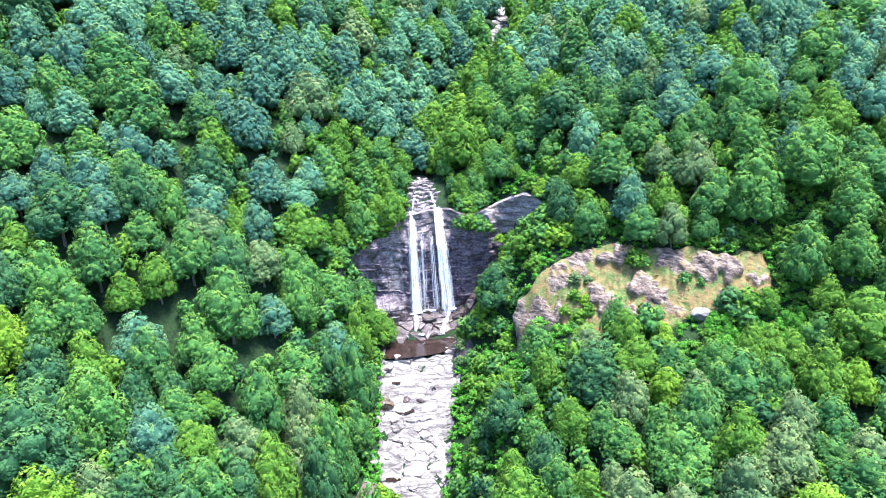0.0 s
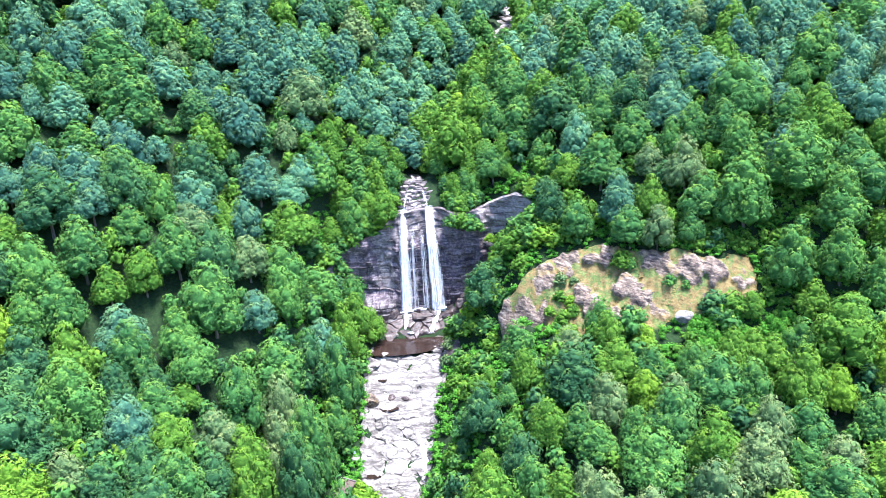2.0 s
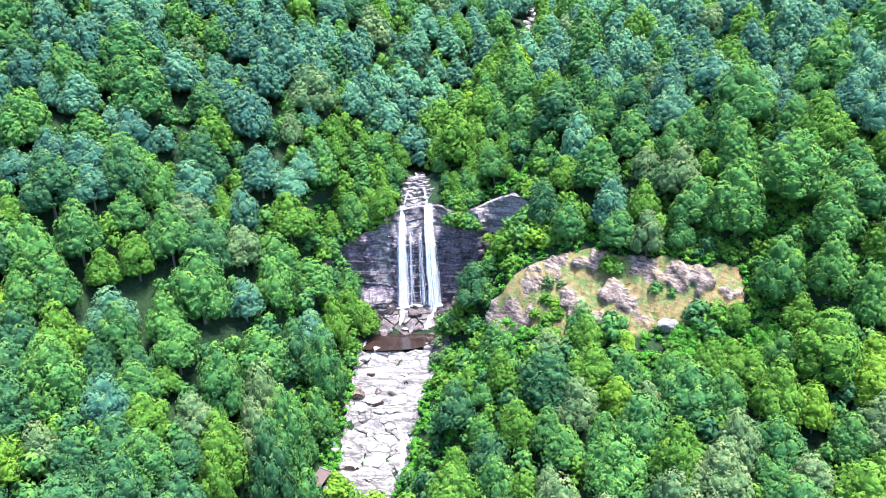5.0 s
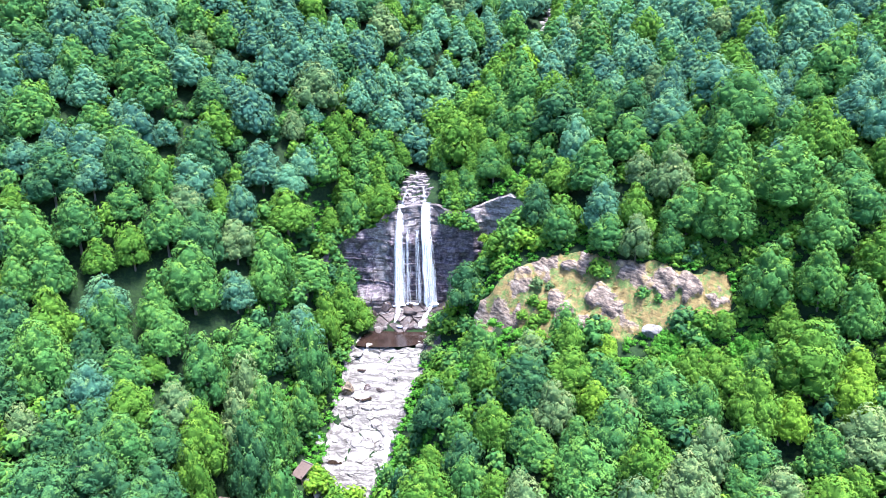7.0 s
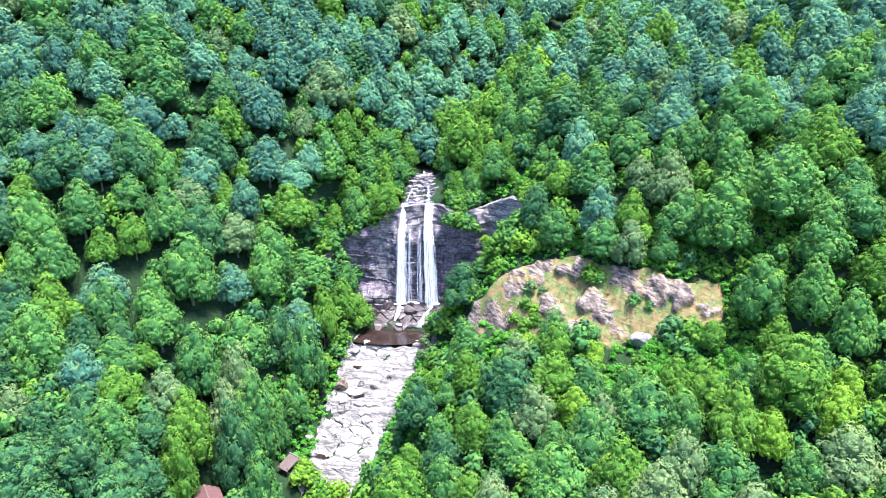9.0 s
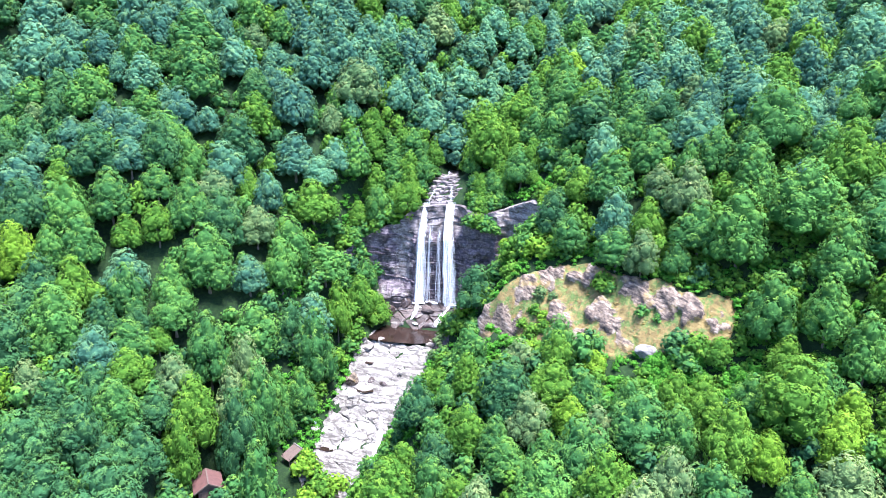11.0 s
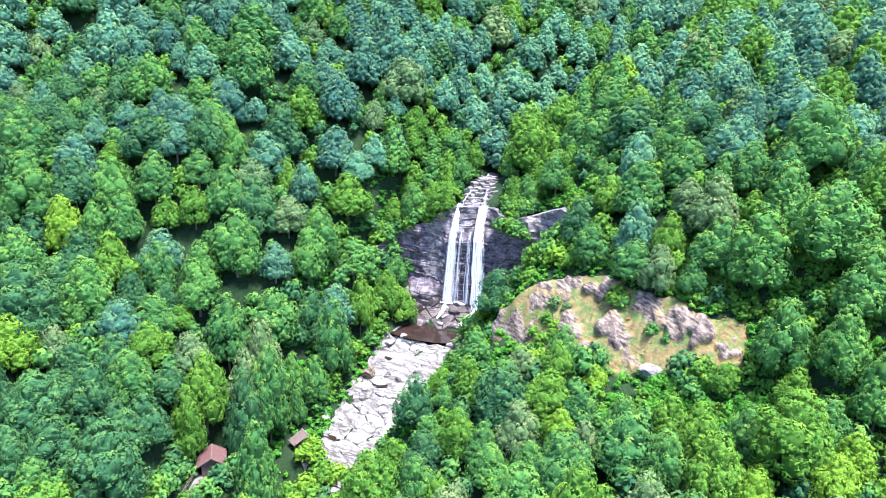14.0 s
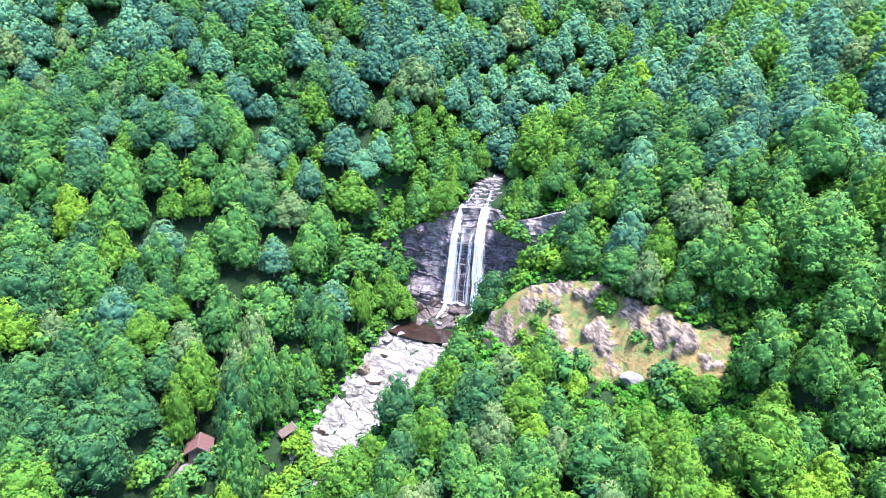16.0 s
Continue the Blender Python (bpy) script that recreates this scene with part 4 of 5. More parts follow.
GROVES[7] = [(30.1, 223, 1.04, 'm'), (30.6, 200.7, 0.53, 'y'), (33.7, 211.6, 0.66, 'm'), (40.2, 196.4, 0.92, 'f'), (44.6, 206.3, 0.96, 'f'), (68, 219.2, 1.03, 'o'), (68.9, 197.6, 1.35, 'b'), (88.8, 214.5, 1.14, 'f'), (96.2, 220.3, 1.06, 'd'), (100, 206, 0.67, 'm'), (104, 197.7, 0.76, 'f'), (105.8, 211.1, 0.92, 'm'), (118.5, 197.1, 0.99, 'm'), (120.6, 208.7, 1.05, 'd'), (-81, 234.7, 0.81, 'o'), (-70.2, 228.9, 1.04, 'b'), (-65.1, 243.4, 1.22, 'm'), (-63.7, 231.2, 0.78, 'b'), (-58.6, 251.3, 1.11, 'b'), (-54.7, 227.9, 1.39, 'd'), (-40.1, 228.9, 1.37, 'o'), (-27.7, 236.5, 1.01, 'm'), (-22.7, 224.8, 0.72, 'f'), (7.6, 225.1, 1.18, 'f')]
GROVES[9] = [(-15, 214, 0.6, 'f'), (-19.5, 212.5, 0.7, 'f'), (-26.5, 210.5, 0.75, 'm'), (-31.5, 207.5, 0.7, 'f'), (-12.3, 218.5, 0.6, 'm'), (-11.2, 226, 0.7, 'f'), (7.2, 215.5, 0.5, 'f'), (10.6, 215.2, 0.55, 'm'), (2.6, 222.5, 0.55, 'm'), (3.2, 229, 0.7, 'f'), (15.6, 216.5, 0.6, 'f')]
GROVES[10] = [(-17, 218, 0.75, 'f'), (-22, 216.5, 0.8, 'm'), (-28, 215, 0.85, 'f'), (-34.5, 213.5, 0.8, 'm'), (-38.5, 207.5, 0.85, 'f'), (-41.5, 201.5, 0.9, 'm'), (-24.5, 222, 0.9, 'm'), (-31, 219.5, 0.8, 'f'), (-18, 225.5, 0.85, 'm'), (12.5, 220, 0.7, 'f'), (18, 222, 0.8, 'm'), (23, 217.5, 0.75, 'f'), (27.5, 220.5, 0.85, 'm'), (13.5, 227.5, 0.85, 'f'), (21.5, 229, 0.9, 'm'), (8.2, 233.5, 0.8, 'f')]
GROVES[8] = [(16.2, 234.6, 1.09, 'f'), (36.1, 247.5, 0.77, 'm'), (48.8, 226.1, 0.94, 'm'), (56.8, 226.5, 0.82, 'm'), (84.9, 230.8, 0.98, 'b'), (106.3, 225.7, 0.73, 'd'), (-44.5, 258.4, 0.84, 'm'), (-32.2, 261.3, 1.25, 'm'), (-22.1, 257, 0.82, 'm'), (-11.8, 279.3, 0.73, 'm'), (52.5, 252.1, 1.43, 'f'), (0.5, 307.8, 1.28, 'm'), (4, 299.5, 1.14, 'b'), (12.6, 303.4, 0.94, 'm'), (13.1, 322.9, 1, 'm')]
LETTER = {k[0]: k for k in KINDS}
rf = np.random.RandomState(9)


def hazed_kind(x, y, kind):
    """Up the valley the woods turn paler and bluer: distance haze put into leaf kinds."""
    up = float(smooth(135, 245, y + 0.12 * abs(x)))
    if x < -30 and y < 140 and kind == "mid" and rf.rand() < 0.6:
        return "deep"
    # West slope gets more dark blue kinds: its shaded side is put into colour.
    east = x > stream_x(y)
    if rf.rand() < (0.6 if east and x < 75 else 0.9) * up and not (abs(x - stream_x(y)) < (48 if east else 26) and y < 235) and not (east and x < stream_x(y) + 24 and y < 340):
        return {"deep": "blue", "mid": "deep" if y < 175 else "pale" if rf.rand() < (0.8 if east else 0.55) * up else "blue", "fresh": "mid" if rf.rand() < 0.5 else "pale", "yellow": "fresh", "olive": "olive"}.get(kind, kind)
    return kind


for grove in GROVES.values():
    for x, y, size, letter in grove:
        if crag_mask(np.float64(x), np.float64(y)) < 0.05:
            plant(x, y, size, hazed_kind(x, y, LETTER[letter]))
cand = np.column_stack([rf.uniform(-230, 300, 60000), rf.uniform(66, 460, 60000)])
size_of = rf.choice([0.72, 0.85, 1.0, 1.12, 1.25], 60000, p=[0.15, 0.25, 0.3, 0.2, 0.1])
for (x, y), size in zip(cand, size_of):
    size = size * (1 + 0.3 * smooth(150, 210, y))         # older, broader trees up the valley
    if not free(x, y, size * 7.8) or not in_valley(x, y) or open_ground(x, y):
        continue
    if 25 < x < 92 and 126 < y < 158 and size > 0.8:
        continue
    if 26 < x < 46 and 186 < y < 218 and size > 0.95:
        continue
    if 286 < y < 345 and 0 < x - stream_x(y) < 16 and size > 0.75:
        continue
    if 120 < y < 156 and 0 < x - stream_x(y) < 18 + 6 * size and size > 0.6:
        continue
    gorge = abs(x - stream_x(y)) < 26
    odds = [0.18, 0.38, 0.16, 0.12, 0.1, 0.04, 0.02] if not gorge else [0.14, 0.32, 0.34, 0.1, 0.03, 0.07, 0]
    # Brighter kinds along the east spur stand for the sunlight on it.
    if y > 212 and 0 < x - stream_x(y) < 42:
        odds = [0, 0.3, 0.48, 0.0, 0.04, 0.18, 0]
    if x < -14 and y < 165:
        odds = [0.56, 0.24, 0.07, 0.0, 0.1, 0.03, 0]
    if x > -5 and y < 172:
        odds = [0.1, 0.4, 0.26, 0.0, 0.14, 0.1, 0]
    # Extra deep green here puts the shadow on this slope into the tree colour.
    if x > 70 and 138 < y < 190:
        odds = [0.36, 0.42, 0.16, 0.06, 0, 0, 0]
    plant(x, y, size, hazed_kind(x, y, KINDS[rf.choice(7, p=odds)]))

WORDS = {"deep": "deep green", "mid": "mid green", "fresh": "fresh bright green", "blue": "dull blue-green", "olive": "olive-tinted", "yellow": "bright yellow-green", "pale": "haze-tinted pale green"}
spots.sort(key=lambda s: math.hypot(s[0] - 30, s[1] - 5))
near_spots, far_spots = spots[:300], spots[300:]
crown_meshes = {}
for k, (x, y, size, kind) in enumerate(near_spots):
    c = k % len(NEAR_CROWNS)
    if (c, kind) not in crown_meshes:
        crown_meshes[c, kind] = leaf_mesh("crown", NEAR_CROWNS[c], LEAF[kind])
    tree = thing("beech_tree", (x, y, height(x, y)), rf.uniform(0, 360), label=WORDS[kind] + " broadleaf tree with a full domed crown", category="tree", group="trees of the wood")
    tall = tall_of(x, y, size)
    broad = max(size, tall / 25)
    tree.scale = (broad * rf.uniform(0.92, 1.08), broad * rf.uniform(0.92, 1.08), tall / 15)
    part("trunk", TRUNKS[k % 3], tree)
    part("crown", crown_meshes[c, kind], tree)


def forest(kind, members, shapes):
    places = [(rf.rand(), (rf.randint(len(shapes)), x, y, height(x, y), rf.uniform(0, 2 * np.pi), size, tall_of(x, y, size) / 15)) for x, y, size, _ in members]
    shape, tones = many(shapes, places)
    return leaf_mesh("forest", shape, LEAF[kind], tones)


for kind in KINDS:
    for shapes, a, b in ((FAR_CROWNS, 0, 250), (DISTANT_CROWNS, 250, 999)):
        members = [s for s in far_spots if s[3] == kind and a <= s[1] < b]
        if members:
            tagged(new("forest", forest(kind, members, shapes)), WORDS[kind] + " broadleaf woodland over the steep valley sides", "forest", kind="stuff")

# ---- waterfall ----
def fall_y(x, z):
    return np.interp(z, [7, 29, 34, 38.8, 39.8], [204.8, 205.2, 206.5, 208.6, 210.4]) + 0.4 * (cliff_y(x) - 211.2)


def ribbon(name, x, y, z, w, water, curve=0.5):
    """A hanging band of water, thick in the middle and thin at its rims."""
    n, V, body = len(z), [], []
    for k in np.linspace(-1, 1, 7):
        lumps = 0.07 * np.abs(np.sin(z * 1.9 + 2.3 * k + 1.5 * waves(z, z * 0 + x[0], 5, 7)))
        V.append(np.column_stack([x + k * w / 2, y + curve * k * k * w * 0.3 - lumps, z]))
        body.append(np.full(n, 1 - abs(k) ** 1.5) * smooth(0, 0.03, np.linspace(0, 1, n)))
    i = (np.arange(6)[:, None] * n + np.arange(n - 1)[None]).ravel()
    me = mesh_of(name, np.vstack(V), np.column_stack([i, i + 1, i + n + 1, i + n]), water, False)
    me.attributes.new("body", "FLOAT", "POINT").data.foreach_set("value", np.concatenate(body).astype(np.float32))
    return me


def hang(top, bottom, z0, z1, seed, push):
    """The line down which a band of water falls."""
    z = np.linspace(z1, z0, 60)
    s = (z1 - z) / (z1 - z0)
    x = top + (bottom - top) * s ** 0.8 + 0.14 * waves(z, z * 0 + seed, 11, seed)
    return x, fall_y(x, z) - push - 0.5 * s, z, s


fall = thing("waterfall", (0, 0, 0), label="white twin waterfall dropping over a dark rock cliff", category="waterfall")
for name, top, bottom, wide0, wide1, z0, z1, count, seed, water in (
        ("left_stream", -8.4, -9.9, 2.3, 4.6, 7.2, 39.4, 4, 31, FALL), ("right_stream", -0.8, 0.5, 2.5, 5.0, 6.8, 39.8, 4, 33, FALL),
        ("veil", -6.0, -7.0, 2.6, 3.6, 7.6, 34.0, 3, 35, VEIL), ("veil", -3.4, -3.6, 2.2, 3.4, 8.2, 32.5, 3, 36, VEIL)):
    r = np.random.RandomState(seed)
    x, y, z, s = hang(top, bottom, z0, z1, seed, 0.1)
    stream = part(name, ribbon(name, x, y, z, wide0 + (wide1 - wide0) * s ** 0.8, water), fall)
    for k in range(count):
        off = r.uniform(-0.42, 0.42)
        x, y, z, s = hang(top + off * wide0, bottom + off * wide1, z0 + abs(r.normal()) * 1.5, z1 - abs(r.normal()) * (0.5 if water == FALL else 4), seed + k + 1, 0.25 + 0.3 * r.rand())
        part("strand", ribbon("strand", x, y, z, r.uniform(0.35, 1.0) * (0.7 + 0.9 * s), water), stream)


def run_of_water(points, half, seed, lift, water):
    """Shallow white water over the rocks along a line of the plan."""
    r = np.random.RandomState(seed)
    p = np.array(points, float)
    s = np.linspace(0, len(p) - 1, 12 * (len(p) - 1) + 1)
    x, y = np.interp(s, range(len(p)), p[:, 0]), np.interp(s, range(len(p)), p[:, 1])
    dx, dy = np.gradient(x), np.gradient(y)
    d = np.hypot(dx, dy)
    w = half * (1 + 0.35 * waves(s * 4, s * 0, 3, seed))
    V = []
    for k in np.linspace(-1, 1, 5):
        q, e = x - dy / d * w * k, y + dx / d * w * k
        V.append(np.column_stack([q, e, ground(x, y) + lift + 0.14 * (1 - k * k) + 0.08 * r.normal(size=len(s))]))
    n = len(s)
    i = (np.arange(4)[:, None] * n + np.arange(n - 1)[None]).ravel()
    me = mesh_of("white_water", np.vstack(V), np.column_stack([i, i + 1, i + n + 1, i + n]), water)
    body = np.concatenate([np.full(n, 1 - k * k) * smooth(0, 0.08, s / s[-1]) * smooth(1, 0.9, s / s[-1]) for k in np.linspace(-1, 1, 5)])
    me.attributes.new("body", "FLOAT", "POINT").data.foreach_set("value", body.astype(np.float32))
    return me


for k, (line, half, lift) in enumerate((
        ([(-7.6, 216), (-8.2, 213.5), (-8.6, 210.5)], 1.2, 1.25), ([(-2.8, 217.5), (-2.0, 214), (-1.2, 210.5)], 1.2, 1.25), ([(-5, 212.5), (-5, 210)], 1.8, 1.2),
        ([(-6.4, 227), (-5.6, 224), (-6.6, 220)], 0.8, 1.1),
        ([(0.6, 206.0), (0.2, 203), (-1.6, 199.5), (-2.2, 196.5)], 0.75, 0.75), ([(-10.2, 205.6), (-9.8, 201.5), (-10.4, 198)], 0.6, 0.7),
        ([(-10.5, 203.4), (-8.4, 202.4)], 0.3, 0.8), ([(-16.2, 184.6), (-16.6, 181), (-16.4, 178.5)], 1.1, 0.75), ([(-15.6, 178), (-14.4, 172), (-13.0, 168.5)], 0.7, 0.5),
        ([(-6.2, 161), (-4.6, 156.5), (-3.8, 152), (-4.5, 147)], 0.65, 0.75), ([(31, 331), (24, 312)], 1.2, 0.8), ([(43, 395), (40, 378)], 1.5, 0.8))):
    tagged(new("white_water", run_of_water(line, half * (0.8 if k < 4 else 1.1), 60 + k, lift, VEIL if k < 4 else FALL)), "thin white run of water over the rocks", "water", "runs of white water")

# foam where the water lands
for k, (x, y, w, d) in enumerate(((-10.2, 204.4, 2.6, 0.9), (0.4, 205.0, 2.4, 1.1), (-5.5, 204.8, 2.2, 0.5), (-8.6, 197.0, 0.9, 0.5), (-15.9, 183.2, 1.2, 0.5))):
    ob = tagged(new("foam", rock_mesh(80 + k, (w, d, 0.5), FOAM, 4, 3, 0.09)), "white foam where falling water lands", "foam", "patches of foam")
    ob.location = (x, y, height(x, y) + 0.75)


def puddle(x, y, rx, ry, lift, k):
    a = np.linspace(0, 2 * np.pi, 28, endpoint=False)
    rad = 1 + 0.16 * np.sin(2 * a + k) + 0.09 * np.sin(5 * a + 2 * k)
    v = np.vstack([np.column_stack([rx * rad * np.cos(a), ry * rad * np.sin(a), np.zeros(28)]), [[0, 0, 0]]])
    ob = tagged(new("rock_pool", mesh_of("rock_pool", v, [(i, (i + 1) % 28, 28) for i in range(28)], POOL)), "small dark pool between pale rock slabs", "water", "small rock pools")
    ob.location = (x, y, height(x, y) + lift)


puddle(-13.4, 167.6, 2.0, 1.6, 0.95, 1)
puddle(-17.0, 149.0, 1.9, 1.0, 0.9, 2)
puddle(-16.3, 177.6, 1.5, 1.2, 0.9, 3)

# ---- rocks of the crag ----
ob = tagged(new("boulder", rock_mesh(470, (3.5, 2.3, 2.1), BOULDER, 18, 4, 0.02)), "large smooth pale grey boulder on a grassy slope", "boulder")
ob.matrix_world = pose(60.6, 154.0, height(60.6, 154.0) + 0.9, 16, -8, 12)

# loose stones: the mossy block, rubble round the pool and the plunge basin
for k, (x, y, sx, sy, sz, stone, words) in enumerate((
        (-19.2, 170.6, 3.0, 3.6, 2.4, CRAG, "brown block of rock with yellow moss beside the stream"), (-13.0, 171.6, 1.6, 1.5, 1.1, BROWN, "dark rounded rock among pale slabs"),
        (-9.2, 171.2, 1.0, 1.6, 1.0, BROWN, "dark rounded rock among pale slabs"), (-19.0, 184.0, 3.4, 2.6, 1.4, PALE, "pale block of rock at the edge of the pool"),
        (-15.5, 196.8, 1.5, 0.9, 0.8, PALE, "pale block of rock at the edge of the pool"), (-13.2, 196.9, 1.2, 0.8, 0.8, PALE, "pale block of rock at the edge of the pool"),
        (-18.5, 199.5, 2.4, 2.0, 1.8, BROWN, "brown rock at the foot of the cliff"), (7.6, 201.5, 2.2, 2.6, 2.6, BROWN, "brown rock at the foot of the cliff"),
        (9.5, 197.5, 1.8, 1.6, 1.6, BROWN, "brown rock at the foot of the cliff"), (-6.5, 202.6, 3.6, 2.0, 1.5, BROWN, "brown rock at the foot of the cliff"),
        (3.2, 202.8, 2.8, 1.8, 1.6, BROWN, "brown rock at the foot of the cliff"), (-13.8, 203.6, 2.8, 1.8, 2.0, BROWN, "brown rock at the foot of the cliff"),
        (-21.5, 152.5, 1.5, 1.2, 0.9, PALE, "pale stone on the bank"), (-20.0, 150.0, 1.8, 1.3, 0.9, PALE, "pale stone on the bank"), (88, 134, 1.6, 1.3, 1.2, CRAG, "brown rock on the shrubby slope"))):
    ob = tagged(new("rock", rock_mesh(500 + k, (sx, sy, sz), stone, 14, 3, 0.05)), words, "rock")
    ob.matrix_world = pose(x, y, height(x, y) + sz * 0.35, 0, 0, 37 * k)

# marks and the board
marks = thing("painted_marks", (-5.5, 174.3, height(-5.5, 174.3) + 1.05), label="small dark painted bars on a pale rock slab", category="marking")
for at, size in (((-0.4, 0, 0), (0.28, 1.3, 0.9)), ((0.4, 0, 0), (0.28, 1.3, 0.9)), ((0, 0, 0), (0.6, 0.25, 0.9))):
    part("bar", box_mesh("bar", size, DARK_PAINT, 0.01, at), marks)
board = thing("notice_board", (-21.6, 152.6, height(-21.6, 152.6)), 15, label="small white board on a dark post", category="sign")
part("panel", box_mesh("panel", (0.6, 0.06, 0.85), WHITE_PAINT, 0.01, (0, 0, 1.7)), board, "white panel")
part("post", box_mesh("post", (0.1, 0.1, 2.2), TIMBER, 0.01, (0, 0.08, 0.6)), board)

# ---- hut and shelter ----
def roof_slope(length, run, drop, thick, side):
    m = Matrix.Rotation(math.atan2(drop, run) * side, 4, "Y")
    return box_mesh("roof_slope", (math.hypot(run, drop) + 0.25, length, thick), ROOF, 0.02, (side * run / 2, 0, -drop / 2), m)


hut = thing("hut", (-33.2, 121.6, -12.6), 40, label="small timber hut with a red-brown gable roof under trees", category="hut")
part("wall", box_mesh("wall", (4.4, 0.2, 3.0), TIMBER, 0.02, (0, -2.6, 1.5)), hut)
part("wall", box_mesh("wall", (4.4, 0.2, 3.0), TIMBER, 0.02, (0, 2.6, 1.5)), hut)
part("wall", box_mesh("wall", (0.2, 5.0, 3.0), TIMBER, 0.02, (-2.2, 0, 1.5)), hut)
part("wall", box_mesh("wall", (0.2, 5.0, 3.0), TIMBER, 0.02, (2.2, 0, 1.5)), hut)
roof = part("roof", box_mesh("roof", (0.3, 6.6, 0.2), TIMBER, 0.03, (0, 0, 5.05)), hut, "red-brown sheet roof with dark timber edges")
for side in (-1, 1):
    slope = part("roof_slope", roof_slope(6.4, 3.2, 1.9, 0.12, side), roof)
    slope.location = (0, 0, 5.0)
    for end in (-1, 1):
        b = part("barge_board", box_mesh("barge_board", (3.9, 0.16, 0.3), TIMBER, 0.02, (side * 1.6, end * 3.25, 4.08), Matrix.Rotation(math.atan2(1.9, 3.2) * side, 4, "Y")), roof, "dark timber barge board")
    part("gable", mesh_of("gable", [(-2.2, -2.6 * side, 3), (2.2, -2.6 * side, 3), (0, -2.6 * side, 4.6), (-2.2, -2.4 * side, 3), (2.2, -2.4 * side, 3), (0, -2.4 * side, 4.6)],
                          [(0, 1, 2), (3, 5, 4), (0, 3, 4), (0, 4, 1), (1, 4, 5), (1, 5, 2), (2, 5, 3), (2, 3, 0)], TIMBER), hut)
terrace = tagged(new("terrace", box_mesh("terrace", (4.4, 8, 0.8), CONCRETE, 0.05)), "pale concrete terrace beside the hut", "terrace", kind="structure")
terrace.matrix_world = pose(-31.3, 115.8, -12.75, 0, 0, 24)
rail = thing("railing", (-33.6, 114.6, -12.2), 24, label="brown wooden railing along the terrace", category="railing")
for k in range(6):
    part("rail_post", box_mesh("rail_post", (0.16, 0.16, 1.2), TIMBER, 0.02, (0, -4.5 + 1.8 * k, 0.6)), rail)
for z in (0.55, 1.15):
    part("rail_bar", box_mesh("rail_bar", (0.12, 9.4, 0.12), TIMBER, 0.02, (0, 0, z)), rail)

shelter = thing("shelter", (-22.6, 141.2, -14.2), -28, label="small open shelter with a weathered lean-to roof by the stream", category="shelter")
for a, b in ((-1.5, -1.6), (1.5, -1.6), (-1.5, 1.6), (1.5, 1.6)):
    part("post", box_mesh("post", (0.18, 0.18, 2.6), TIMBER, 0.02, (a, b, 1.3)), shelter)
for k in range(8):
    part("roof_board", box_mesh("roof_board", (0.44, 4.4, 0.08), TIMBER, 0.015, (-1.62 + 0.46 * k, 0, 2.75 + 0.02 * (k % 2)), Matrix.Rotation(radians(24), 4, "X")), shelter)
part("ridge", box_mesh("ridge", (3.9, 0.3, 0.25), CONCRETE, 0.02, (0, 2.05, 3.75)), shelter, "pale ridge board")

